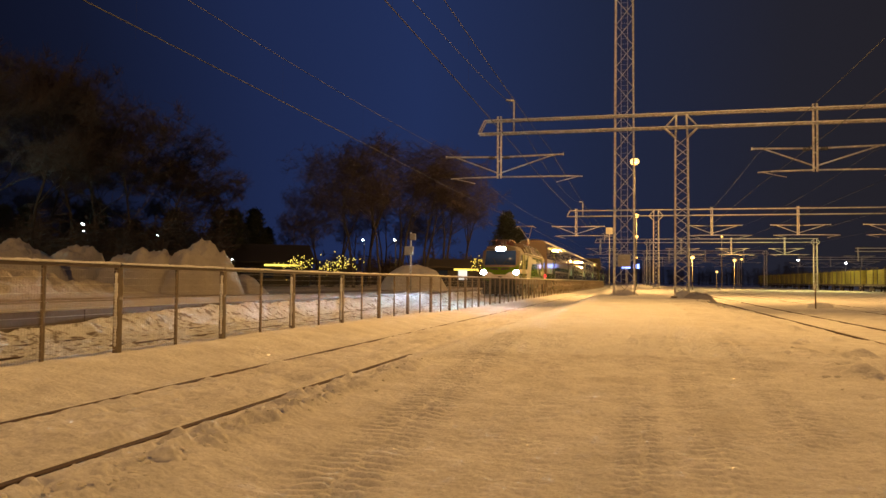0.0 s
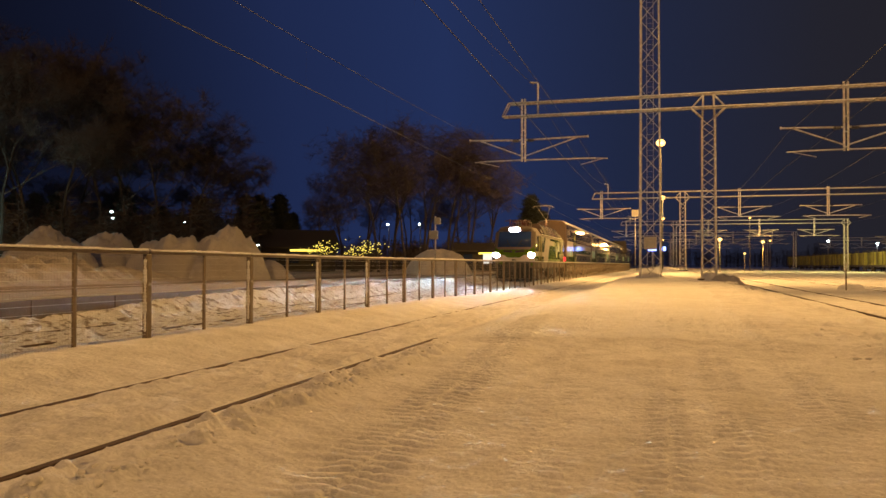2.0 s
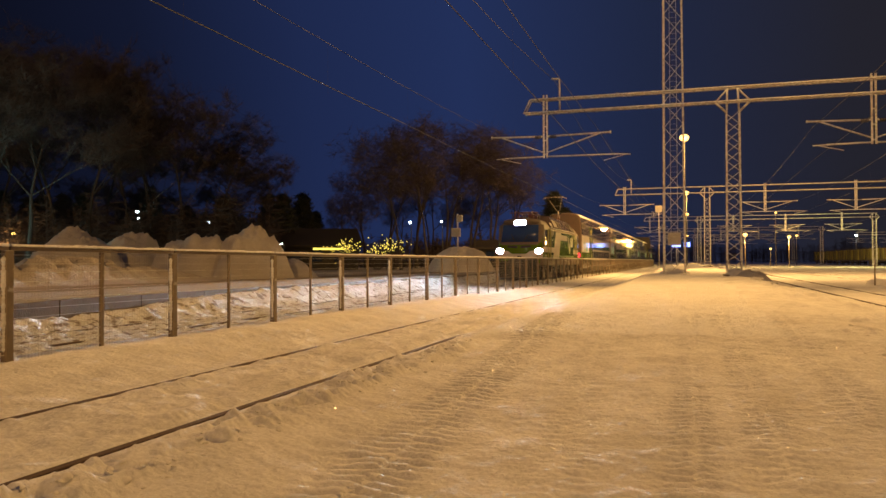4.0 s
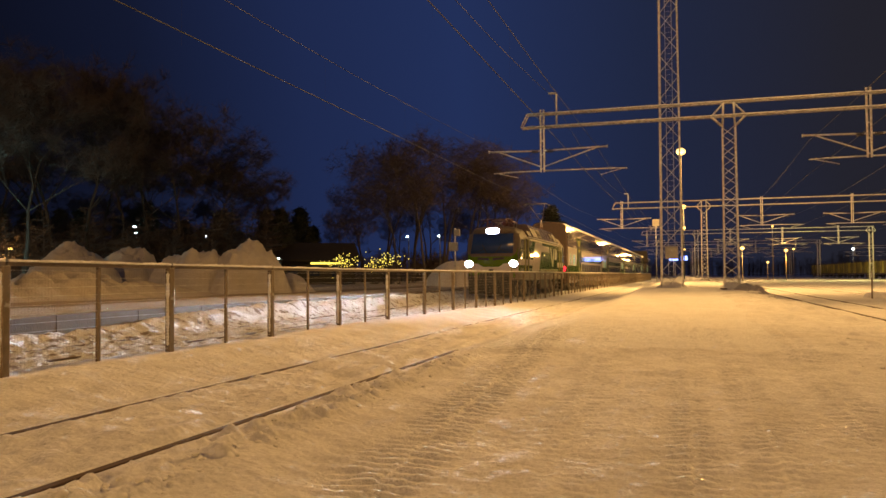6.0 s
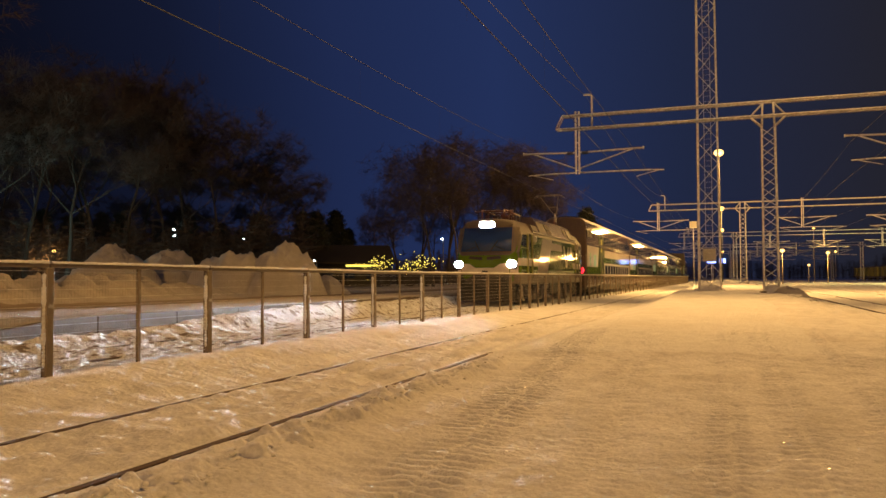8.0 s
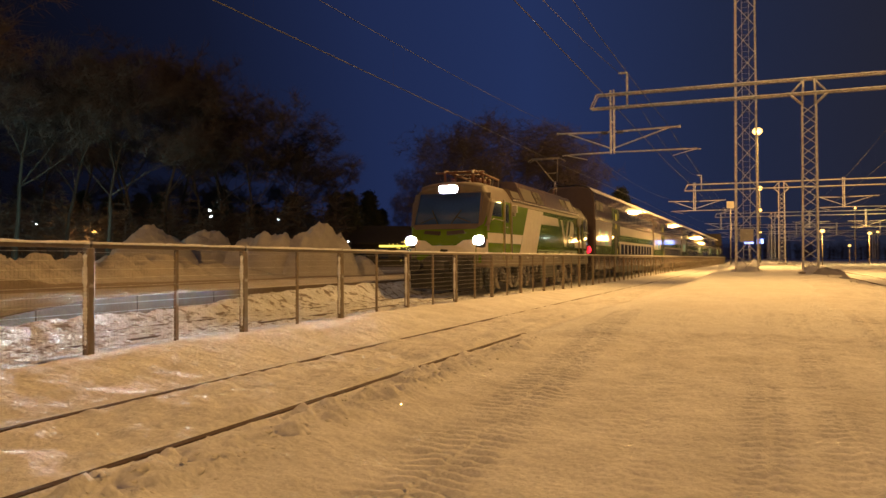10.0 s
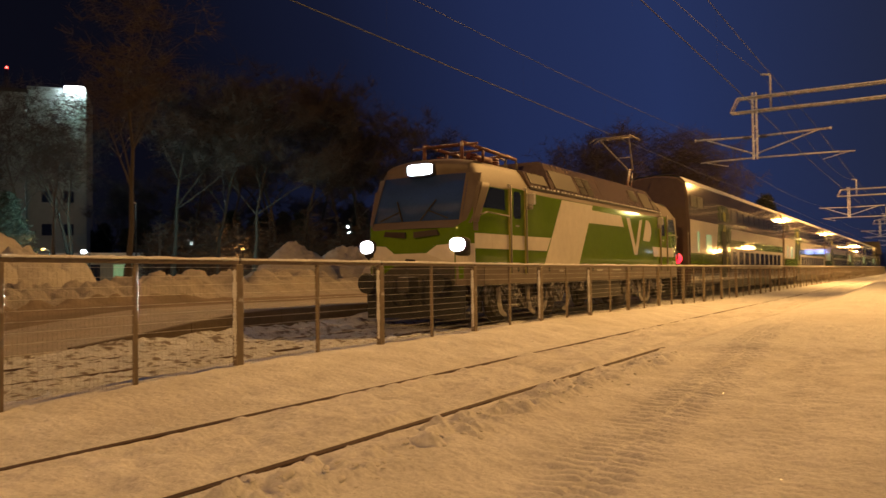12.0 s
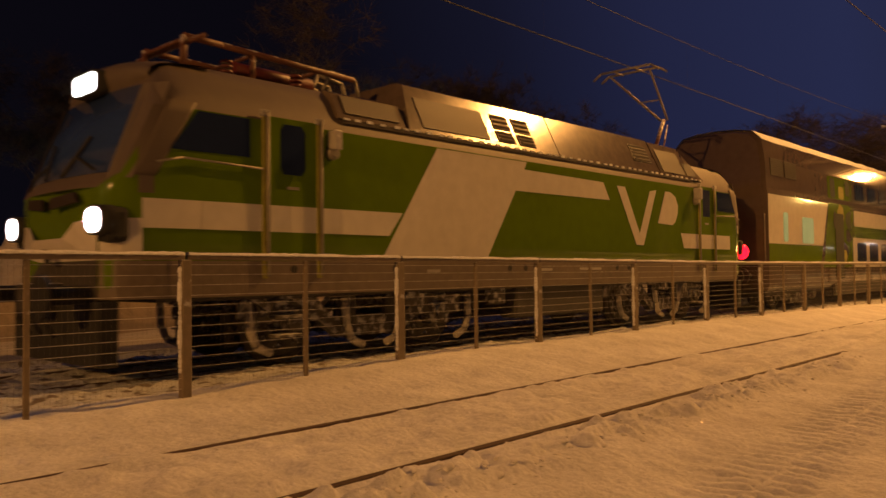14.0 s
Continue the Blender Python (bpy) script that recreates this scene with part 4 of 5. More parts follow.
        row = [[bm.verts.new((w * (2 * k / cols - 1), y - 0.03 + t, z)) for k in range(cols + 1)] for y, z, w, t in ((lo[0], lo[1], lo[2], 0), (hi[0], hi[1], hi[2], 0), (hi[0], hi[1], hi[2], 0.07), (lo[0], lo[1], lo[2], 0.07))]
        for a, c in zip(row, row[1:] + row[:1]):
            for k in range(cols):
                bm.faces.new((a[k], a[k + 1], c[k + 1], c[k])).smooth = True
        bmesh.ops.recalc_face_normals(bm, faces=bm.faces[:])
        put("windscreen", bm, WINDSCREEN, "large dark raked windscreen")
        for s in (-1, 1):
            bm = B()
            bar(bm, (s * 0.25, 0.06, 2.50), (s * 0.55, 0.25, 3.0), 0.03, 0.03)
            bar(bm, (s * 0.42, 0.16, 2.74), (s * 0.95, 0.07, 2.54), 0.025, 0.025)
            put("wiper", bm, RUBBER)
        # rounded brow that carries the roof down to the windscreen
        bm = B()
        rows = []
        for y, z in ((0.54, 3.60), (0.49, 3.71), (0.46, 3.84), (0.50, 3.94), (0.60, 4.0), (0.78, 4.04), (1.02, 4.06), (1.30, 4.07)):
            rows.append([bm.verts.new((1.16 * u, y + 0.10 * u * u, z - 0.10 * abs(u) ** 3 * (z > 3.75))) for u in [k / 6 - 1 for k in range(13)]])
        for p, q in zip(rows, rows[1:]):
            for k in range(12):
                bm.faces.new((p[k], p[k + 1], q[k + 1], q[k])).smooth = True
        bmesh.ops.recalc_face_normals(bm, faces=bm.faces[:])
        put("brow", bm, CAB_GREY, "rounded grey brow over the windscreen")
        for sx in (-1, 1):
            bm = prism(B(), [(sx * 1.22, 2.42), (sx * 1.44, 2.42), (sx * 1.46, 3.62), (sx * 1.16, 3.62)], "y", 0.0, 0.02)
            for vert in bm.verts:
                vert.co.y += 0.055 + max(0, vert.co.z - 2.42) * 0.39 + (0.12 if abs(vert.co.x) > 1.3 else -0.02)
            put("pillar", bm, CAB_GREY, "grey windscreen pillar")
            wide = lambda y: float(np.interp(y, [s[0] for s in NOSE], [s[2] for s in NOSE]))
            bm = B()
            rows = []
            for k in range(7):
                z = 2.46 + 0.94 * k / 6
                f, e = 0.20 + 0.42 * (z - 2.44), 0.42 + 0.56 * (z - 2.42)
                rows.append([bm.verts.new((sx * (wide(y) + 0.004), bulge(wide(y), y), z)) for y in [f + (e - f) * i / 8 for i in range(9)]])
            for a, c in zip(rows, rows[1:]):
                for i in range(8):
                    bm.faces.new((a[i], a[i + 1], c[i + 1], c[i])).smooth = True
            ext = bmesh.ops.extrude_face_region(bm, geom=bm.faces[:])["geom"]
            for v in ext:
                if isinstance(v, bmesh.types.BMVert):
                    v.co.x -= sx * 0.06
            bmesh.ops.recalc_face_normals(bm, faces=bm.faces[:])
            put("side_surround", bm, CAB_GREY, "grey panel behind the windscreen")
        # white lower nose and grille slots
        bm = B()
        prism(bm, [(-1.13, 1.46), (1.13, 1.46), (1.14, 1.95), (0.72, 1.92), (0.45, 1.74), (-0.45, 1.74), (-0.72, 1.92), (-1.14, 1.95)], "y", -0.012, -0.002)
        put("nose_panel", bm, WHITE, "white lower nose panel")
        put("nose_panel", prism(B(), [(-1.14, 0.98), (1.14, 0.98), (1.14, 1.455), (-1.14, 1.455)], "y", -0.014, -0.002), UNDER, "dark lower nose panel")
        put("nose_mark", prism(B(), [(-0.16, 1.52), (-0.08, 1.52), (0.0, 1.44), (0.14, 1.44), (0.16, 1.60), (-0.10, 1.62)], "y", -0.022, -0.010), RUBBER, "small dark emblem")
        for sx in (-1, 1):
            bm = prism(B(), [(sx * 0.12, 2.10), (sx * 0.78, 2.16), (sx * 0.72, 2.28), (sx * 0.12, 2.24)], "y", -0.02, 0.02)
            put("grille_slot", bm, ROOF_DARK)
            # lamp housing on the corner and its lens
            bm = B()
            box(bm, sx * 1.27 - 0.17, sx * 1.27 + 0.17, -0.118, 0.16, 1.66, 2.08, 0.07)
            put("lamp_housing", bm, RUBBER)
            if end == 0:
                headlamp(put, sx * 1.27, -0.125, 1.92, 0.40, 0.29, HEAD_DIM, "headlight", "glowing white headlight", BEAM)
            else:
                bm = B()
                ball(bm, (0, 0, 0), 1.0, 1.0, 2)
                bm.transform(Matrix.Translation((sx * 1.36, -0.14, 1.76)) @ Matrix.Diagonal((0.20, 0.17, 0.22, 1)))
                put("tail_light", bm, TAIL, "glowing red tail light")
            # side windows, doors, handrails
            X = sx * (SIDE + 0.002)
            lo_x, hi_x = sorted((X - sx * 0.02, X + sx * 0.006))
            bm = prism(B(), [(0.62, 2.80), (0.98, 3.30), (1.72, 3.30), (1.72, 2.80)], "x", lo_x, hi_x)
            put("side_window", bm, GLASS)
            bm = prism(B(), [(2.02, 1.16), (2.02, 3.38), (2.80, 3.38), (2.80, 1.16)], "x", lo_x, hi_x)
            put("cab_door", bm, GREEN)
            bm = prism(B(), [(2.24, 2.62), (2.20, 2.70), (2.20, 3.22), (2.26, 3.30), (2.54, 3.30), (2.60, 3.22), (2.60, 2.70), (2.54, 2.62)], "x", lo_x, hi_x + (0.004 if sx > 0 else 0) if sx > 0 else hi_x)
            if sx < 0:
                bm.free()
                bm = prism(B(), [(2.20, 2.62), (2.20, 3.30), (2.60, 3.30), (2.60, 2.62)], "x", lo_x - 0.004, hi_x)
            put("door_window", bm, GLASS)
            for yy in (1.97, 2.86):
                bm = rod(B(), (X + sx * 0.05, yy, 1.25), (X + sx * 0.05, yy, 3.42), 0.022)
                for zz in (1.3, 2.3, 3.38):
                    rod(bm, (X, yy, zz), (X + sx * 0.05, yy, zz), 0.02)
                put("handrail", bm, STEEL)
            bm = pipe(B(), [(X + sx * 0.04, 0.42, 2.62), (X + sx * 0.04, 0.75, 2.70), (X + sx * 0.04, 1.9, 2.66)], 0.016)
            put("window_rail", bm, STEEL)
            bm = box(B(), *sorted((X, X + sx * 0.20)), 3.0, 3.12, 3.02, 3.30, 0.02)
            put("mirror", bm, SIGN_GREY)
            bm = box(B(), *sorted((X, X + sx * 0.012)), 2.3, 2.5, 2.42, 2.46)
            put("door_handle", bm, STEEL)
            # pale sealing strips beside the door, each under a small ribbed cap
            for yy in (1.90, 2.80):
                put("door_trim", box(B(), *sorted((X + sx * 0.002, X + sx * 0.026)), yy, yy + 0.075, 1.22, 3.36, 0.008), LOG, "yellowish green strip beside the door")
                bm = B()
                for k in range(3):
                    for j in range(2):
                        box(bm, *sorted((X + sx * 0.004, X + sx * 0.05)), yy - 0.03 + 0.05 * k, yy + 0.005 + 0.05 * k, 3.37 + 0.045 * j, 3.405 + 0.045 * j)
                put("trim_cap", bm, SIGN_GREY)
            bm = rod(B(), (X, 3.06, 2.98), (X + sx * 0.11, 3.06, 2.98), 0.10, 0.085, 16)
            rod(bm, (X + sx * 0.11, 3.06, 2.98), (X + sx * 0.125, 3.06, 2.98), 0.07, 0.05, 16)
            put("side_camera", bm, STEEL, "round pale side camera housing")
            # buffers and steps
            bm = rod(B(), (sx * 0.95, -0.62, 1.06), (sx * 0.95, 0.1, 1.06), 0.11, n=14)
            rod(bm, (sx * 0.95, -0.68, 1.06), (sx * 0.95, -0.62, 1.06), 0.24, n=18)
            put("buffer", bm, RUBBER)
            for k in range(3):
                put("footstep", box(B(), *sorted((sx * 1.2, sx * 1.46)), 2.2, 2.6, 0.42 + 0.26 * k, 0.46 + 0.26 * k), UNDER_SNOW)
        bm = B()
        prism(bm, [(-1.32, 0.98), (1.32, 0.98), (1.3, 0.22), (-1.3, 0.22)], "y", -0.10, 0.12)
        put("snow_plough", bm, RUBBER)
        bm = box(B(), -0.16, 0.16, -0.55, 0.1, 0.85, 1.2, 0.04)
        put("coupler", bm, UNDER)
        for k in range(3):
            u = -0.45 + 0.4 * k
            put("brake_hose", pipe(B(), [(u, -0.22, 1.15), (u, -0.42, 0.75), (u + 0.05, -0.28, 0.55)], 0.025), RUBBER)
        if end == 0:
            headlamp(put, 0.0, 0.31, 3.76, 0.72, 0.26, HEAD, "roof_headlight", "large glowing headlight over the windscreen", BEAM_HIGH, 5.0)
    # roof machinery
    for y0, y1, top in ((3.25, 4.62, 3.98), (4.7, 8.85, 4.41), (8.88, 12.98, 4.41), (13.05, 15.25, 4.38)):
        u = (top - 3.53) / 0.75
        bm = prism(B(), [(-1.46, 3.53), (1.46, 3.53), (1.46 - 0.34 * u, top - 0.05), (1.34 - 0.34 * u, top), (-1.34 + 0.34 * u, top), (-1.46 + 0.34 * u, top - 0.05)], "y", y0, y1)
        for v in bm.verts:
            if y1 > 15 and v.co.y > 15 and v.co.z > 3.6:
                v.co.y -= 0.75
            if y0 == 4.7 and v.co.y < 5 and v.co.z > 3.6:
                v.co.y += 0.22
        part("roof_hood", bm, ROOF, root, "brown-grey sloped roof hood")
    # flat and louvred panels on the hoods' slopes
    for y0, y1, u0, u1, slats in ((3.4, 4.5, 0.10, 0.50, 0), (5.05, 6.75, 0.10, 0.86, 0), (7.0, 7.5, 0.46, 0.86, 3), (7.0, 7.5, 0.10, 0.40, 3), (7.62, 8.12, 0.46, 0.86, 3), (7.62, 8.12, 0.10, 0.40, 3), (11.95, 12.75, 0.30, 0.88, 5), (13.2, 14.3, 0.08, 0.88, 0), (14.42, 14.9, 0.08, 0.55, 0)):
        for s in (-1, 1):
            at = lambda u, out: (s * (1.452 - 0.34 * u + out), 3.55 + 0.70 * u + out * 0.46)
            bm = B()
            q = [bm.verts.new((at(u, o)[0], y, at(u, o)[1])) for o in (-0.03, 0.014) for y, u in ((y0, u0), (y1, u0), (y1, u1), (y0, u1))]
            for f in ((0, 1, 2, 3), (4, 5, 6, 7), (0, 1, 5, 4), (1, 2, 6, 5), (2, 3, 7, 6), (3, 0, 4, 7)):
                bm.faces.new([q[i] for i in f])
            bmesh.ops.recalc_face_normals(bm, faces=bm.faces[:])
            for k in range(slats):
                x, z = at(u0 + (u1 - u0) * (k + 0.5) / slats, 0.02)
                bar(bm, (x, y0 + 0.04, z), (x, y1 - 0.04, z), 0.03, 0.03)
            part("roof_grille" if slats else "roof_panel", bm, ROOF_DARK, root, "dark louvred roof grille" if slats else "dark flat roof panel")
    for s in (-1, 1):
        bm = box(B(), *sorted((s * 1.405, s * 1.465)), 3.3, 14.5, 3.46, 3.52, 0.01)
        part("gutter", bm, ROOF_DARK, root)
    for s in (-1, 1):
        bm = B()
        y = 3.35
        k = 0
        while y < 15.2:
            box(bm, *sorted((s * 1.44, s * 1.475)), y, y + 0.10, 3.515, 3.545 + 0.012 * (k * 7 % 5) / 4)
            y += 0.21 + 0.03 * (k * 5 % 4)
            k += 1
        tagged(part("gutter_snow", bm, SNOW_CAP, root, "clots of snow along the gutter"), kind="stuff")
    # lowered pantograph at the front, raised one at the rear
    bm = B()
    for s in (-0.55, 0.55):
        pipe(bm, [(s, 1.3, 4.05), (s, 1.32, 4.52), (s, 1.9, 4.50), (s, 4.3, 4.42)], 0.05)
        pipe(bm, [(s, 2.4, 4.05), (s, 2.4, 4.45)], 0.04)
    for y in (1.32, 2.4, 3.6):
        rod(bm, (-0.55, y, 4.5 - 0.02 * y), (0.55, y, 4.5 - 0.02 * y), 0.03)
    rod(bm, (0.95, 1.4, 4.46), (-0.95, 1.4, 4.46), 0.035)
    part("lowered_pantograph", bm, PANTO, root, "folded pantograph with snow on its frame")
    bm = B()
    for x in (-0.5, 0.5):
        for y in (2.0, 3.2):
            for k in range(4):
                rod(bm, (x, y, 4.06 + 0.07 * k), (x, y, 4.10 + 0.07 * k), 0.09, n=10)
    rod(bm, (0.2, 2.3, 4.30), (0.2, 3.7, 4.28), 0.11, n=10)
    part("insulator", bm, RED_PART, root, "dark red roof insulators")
    bm = B()
    for k in range(4):
        pipe(bm, [(-0.5 + 0.33 * k, 3.7, 4.1), (-0.5 + 0.33 * k, 3.9, 4.5), (-0.45 + 0.33 * k, 4.35, 4.42), (-0.5 + 0.33 * k, 4.5, 4.1)], 0.03)
    part("cable_loop", bm, STEEL, root)
    bm = B()
    rod(bm, (0.0, 15.25, 4.15), (0.0, 16.05, 5.42), 0.055)
    rod(bm, (0.14, 15.55, 4.15), (0.05, 16.15, 5.28), 0.022)
    part("lower_arm", bm, PANTO, root)
    bm = B()
    for s in (-1, 1):
        rod(bm, (s * 0.10, 16.05, 5.42), (s * 0.58, 14.2, 6.41), 0.034, 0.026)
    rod(bm, (-0.30, 15.2, 5.81), (0.30, 15.2, 5.81), 0.02)
    part("upper_arm", bm, STEEL, root)
    bm = B()
    for y in (14.0, 14.4):
        pipe(bm, [(-0.95, y, 6.31), (-0.72, y, 6.46), (0.72, y, 6.46), (0.95, y, 6.31)], 0.03)
    rod(bm, (-0.3, 14.0, 6.43), (-0.3, 14.4, 6.43), 0.025)
    rod(bm, (0.3, 14.0, 6.43), (0.3, 14.4, 6.43), 0.025)
    part("collector_head", bm, STEEL, root)
    part("pantograph_base", box(B(), -0.5, 0.5, 15.1, 16.2, 4.02, 4.2, 0.02), STEEL, root)
    # below the sill
    for s in (-1, 1):
        bm = box(B(), *sorted((s * 1.05, s * 1.44)), 7.4, 10.4, 0.42, 1.04, 0.05)
        part("equipment_case", bm, UNDER, root)
        bm = box(B(), *sorted((s * 1.30, s * 1.47)), 0.9, 16.8, 0.98, 1.12, 0.02)
        part("sill", bm, UNDER, root)
        for y, z in ((4.6, 0.75), (6.8, 0.7), (11.2, 0.72), (13.0, 0.8)):
            part("valve_box", box(B(), *sorted((s * 1.20, s * 1.42)), y, y + 0.32, z, z + 0.28, 0.02), UNDER_SNOW, root)
    bogie(root, 4.1, 3.0, 0.62, True)
    bogie(root, 13.6, 3.0, 0.62, True)
    sets = [(wheelset(root, y, 0.62), y, 0.62) for y in (2.6, 5.6, 12.1, 15.1)]
    return root, sets


def rounded(y0, y1, z0, z1, r=0.07):
    out = []
    for cy, cz, a0 in ((y1 - r, z1 - r, 0), (y0 + r, z1 - r, 90), (y0 + r, z0 + r, 180), (y1 - r, z0 + r, 270)):
        for k in range(3):
            a = radians(a0 + 45 * k)
            out.append((cy + r * math.cos(a), cz + r * math.sin(a)))
    return out


def build_coach():
    root = thing("double_deck_coach", "double-deck passenger coach in grey, white and green, snow on its roof", "railway coach", "coaches of the train")
    LONG = 26.0
    prof = [(1.42, 0.62), (1.5, 0.78), (1.5, 2.0), (1.5, 3.52), (1.475, 3.7), (1.44, 4.55), (1.36, 5.12), (1.10, 5.37), (0.6, 5.46), (0.0, 5.49)]
    full = prof + [(-x, z) for x, z in prof[-2::-1]]
    ends = ((0.0, 0.93), (0.12, 1.0), (LONG - 0.12, 1.0), (LONG, 0.93))
    rings = [[(x * k, y, z if k == 1 else 0.62 + (z - 0.62) * 0.985) for x, z in full] for y, k in ends]
    n = len(full)
    bm, cols = loft(rings, range(0, n - 1), "body", False)
    bm.faces.new(cols[0])
    bm.faces.new(cols[-1][::-1])
    bmesh.ops.recalc_face_normals(bm, faces=bm.faces[:])
    caps = [f for f in bm.faces if len(f.verts) > 8]
    bmesh.ops.split_edges(bm, edges=list({e for f in caps for e in f.edges}))
    part("body", bm, GREY, root, "grey painted coach body")
    # snow lying on the roof
    bm = B()
    roof = [(1.375, 5.10), (1.11, 5.385), (0.6, 5.48), (0.0, 5.51), (-0.6, 5.48), (-1.11, 5.385), (-1.375, 5.10)]
    rows = []
    for i in range(60):
        y = 0.1 + (LONG - 0.2) * i / 59
        rows.append([bm.verts.new((x * (1 + 0.02 * noise.noise((y * 2, x * 3, 3))), y, z + 0.025 + 0.03 * noise.noise((y * 1.2, x * 2, 1)))) for x, z in roof])
    for a, b in zip(rows, rows[1:]):
        for k in range(6):
            bm.faces.new((a[k], a[k + 1], b[k + 1], b[k])).smooth = True
    part("roof_snow", bm, SNOW_CAP, root, "thin snow on the roof")
    panel("white_band", [(0.16, 2.03), (0.16, 3.50), (5.6, 3.50), (5.0, 2.03)], WHITE, root)
    panel("green_band", [(0.16, 1.50), (0.16, 2.02), (5.0, 2.02), (4.8, 1.50)], GREEN, root)
    panel("white_band", [(8.6, 2.82), (8.6, 3.40), (25.8, 3.40), (25.8, 2.82)], WHITE, root)
    panel("green_band", [(8.5, 2.40), (8.5, 2.815), (25.8, 2.815), (25.8, 2.40)], GREEN, root)
    panel("white_band", [(8.4, 1.30), (8.4, 2.395), (25.8, 2.395), (25.8, 1.30)], WHITE, root)
    # printed foliage-green field beside the door: plain patches
    panel("printed_field", [(5.05, 1.30), (5.7, 3.55), (8.5, 3.55), (8.3, 1.30)], GREEN, root, thick=0.004)
    rnd = random.Random(2)
    for k in range(7):
        cy, cz = 5.9 + 2.1 * rnd.random(), 1.6 + 1.5 * rnd.random()
        pts = [(cy + (0.2 + 0.3 * rnd.random()) * math.cos(a), cz + (0.2 + 0.3 * rnd.random()) * math.sin(a)) for a in [i * math.tau / 7 for i in range(7)]]
        panel("printed_patch", pts, (NEEDLE, GREY, LOG)[k % 3], root, x=SIDE + 0.005 + 0.002 * k, thick=0.0015)
    for s in (-1, 1):
        def pane(y0, y1, z0, z1, lean=0.0, mat=GLASS, r=0.07, proud=0.03):
            x = SIDE + 0.006
            lo, hi = sorted((s * (x - 0.03), s * (x + proud * 0.4)))
            bm = prism(B(), rounded(y0, y1, z0, z1, r), "x", lo, hi)
            if lean:
                for v in bm.verts:
                    v.co.x -= s * ((v.co.z - 3.70) * lean + 0.022)
            part("window", bm, mat, root)

        pane(1.35, 1.72, 2.10, 3.0, mat=LIT_PANE)
        pane(3.0, 4.05, 2.08, 2.92, mat=LIT_PANE)
        k = 0
        y = 8.9
        while y < 25.0:
            pane(y, y + 1.15, 1.52, 2.22, mat=GLASS)
            y += 1.62
        y = 8.9
        while y < 25.2:
            pane(y, y + 1.1, 3.82, 4.42, lean=0.045, mat=GLASS)
            y += 1.62
        part("door", prism(B(), rounded(6.35, 7.25, 0.9, 3.2, 0.05), "x", *sorted((s * 1.49, s * 1.522))), NEEDLE, root, "dark entrance door")
        # the printed field runs on over the upper deck
        for y0, y1, z0, z1, mat, out in ((5.75, 8.45, 3.72, 4.50, GREEN, 0.0), (6.0, 6.5, 3.75, 4.45, NEEDLE, 0.004), (6.9, 7.5, 3.74, 4.2, LOG, 0.004), (7.7, 8.2, 3.9, 4.46, NEEDLE, 0.004)):
            bm = prism(B(), rounded(y0, y1, z0, z1, 0.12), "x", *sorted((s * 1.45, s * (1.482 + out))))
            for v in bm.verts:
                v.co.x -= s * (v.co.z - 3.70) * 0.041
            part("printed_field", bm, mat, root)
        for k in range(2):
            bm = B()
            for j in range(9):
                z = 4.12 + 0.058 * j
                xx = s * (1.485 - (z - 3.7) * 0.042)
                bar(bm, (xx, 0.5 + 1.15 * k, z), (xx, 1.5 + 1.15 * k, z), 0.03, 0.035)
            part("vent", bm, ROOF_DARK, root, "dark louvred vent")
        part("skirt", box(B(), *sorted((s * 1.40, s * 1.49)), 6.2, 19.8, 0.32, 0.80, 0.03), UNDER, root)
        part("grab_rail", rod(B(), (s * 1.45, 0.0, 1.5), (s * 1.45, -0.02, 2.9), 0.02), STEEL, root)
    part("gangway", box(B(), -0.62, 0.62, -0.45, 0.02, 1.1, 3.3, 0.06), RUBBER, root, "black rubber gangway bellows")
    part("coupler", box(B(), -0.15, 0.15, -0.7, 0.1, 0.85, 1.1), UNDER, root)
    for s in (-0.95, 0.95):
        bm = rod(B(), (s, -0.55, 1.06), (s, 0.1, 1.06), 0.10, n=12)
        rod(bm, (s, -0.6, 1.06), (s, -0.55, 1.06), 0.25, n=16)
        part("buffer", bm, UNDER, root)
    part("underframe", box(B(), -1.3, 1.3, 0.3, LONG - 0.3, 0.5, 0.68), UNDER, root)
    bogie(root, 3.4, 2.5, 0.46, False)
    bogie(root, LONG - 3.4, 2.5, 0.46, False)
    for y in (2.15, 4.65, LONG - 4.65, LONG - 2.15):
        wheelset(root, y, 0.46)
    return root


loco, loco_sets = build_loco()
coach = build_coach()
coaches = [coach] + [copy_thing(coach, pose(TRAIN_X, 0, 0)) for _ in range(5)]

# ---- street side: heaps, trees, houses, lamps ----
for nm, az, d, wx, wy, h, seed in (("snow_mound", -42.2, 41, 3.0, 3.0, 2.15, 1.3), ("snow_mound", -38.7, 43, 2.4, 2.2, 2.15, 2.7), ("snow_mound", -33.9, 40, 3.0, 2.6, 2.3, 4.1), ("snow_mound", -31.0, 39, 2.0, 2.4, 2.3, 5.2), ("snow_mound", -16.0, 58, 2.7, 2.6, 2.25, 6.6), ("snow_mound", -63.2, 30, 4.2, 3.0, 2.5, 7.7), ("snow_mound", -58.8, 29, 2.4, 2.2, 1.6, 8.4), ("snow_mound", -68.5, 31, 3.5, 3.0, 2.6, 9.4), ("snow_mound", -29.0, 41, 2.2, 1.6, 1.0, 10.4)):
    hx, hy = polar(az, d)
    heap(nm, hx, hy, wx, wy, h, seed, "tall lumpy heap of ploughed snow beside the street", SNOW_HEAP, 0.15 if d > 50 else 0.48)


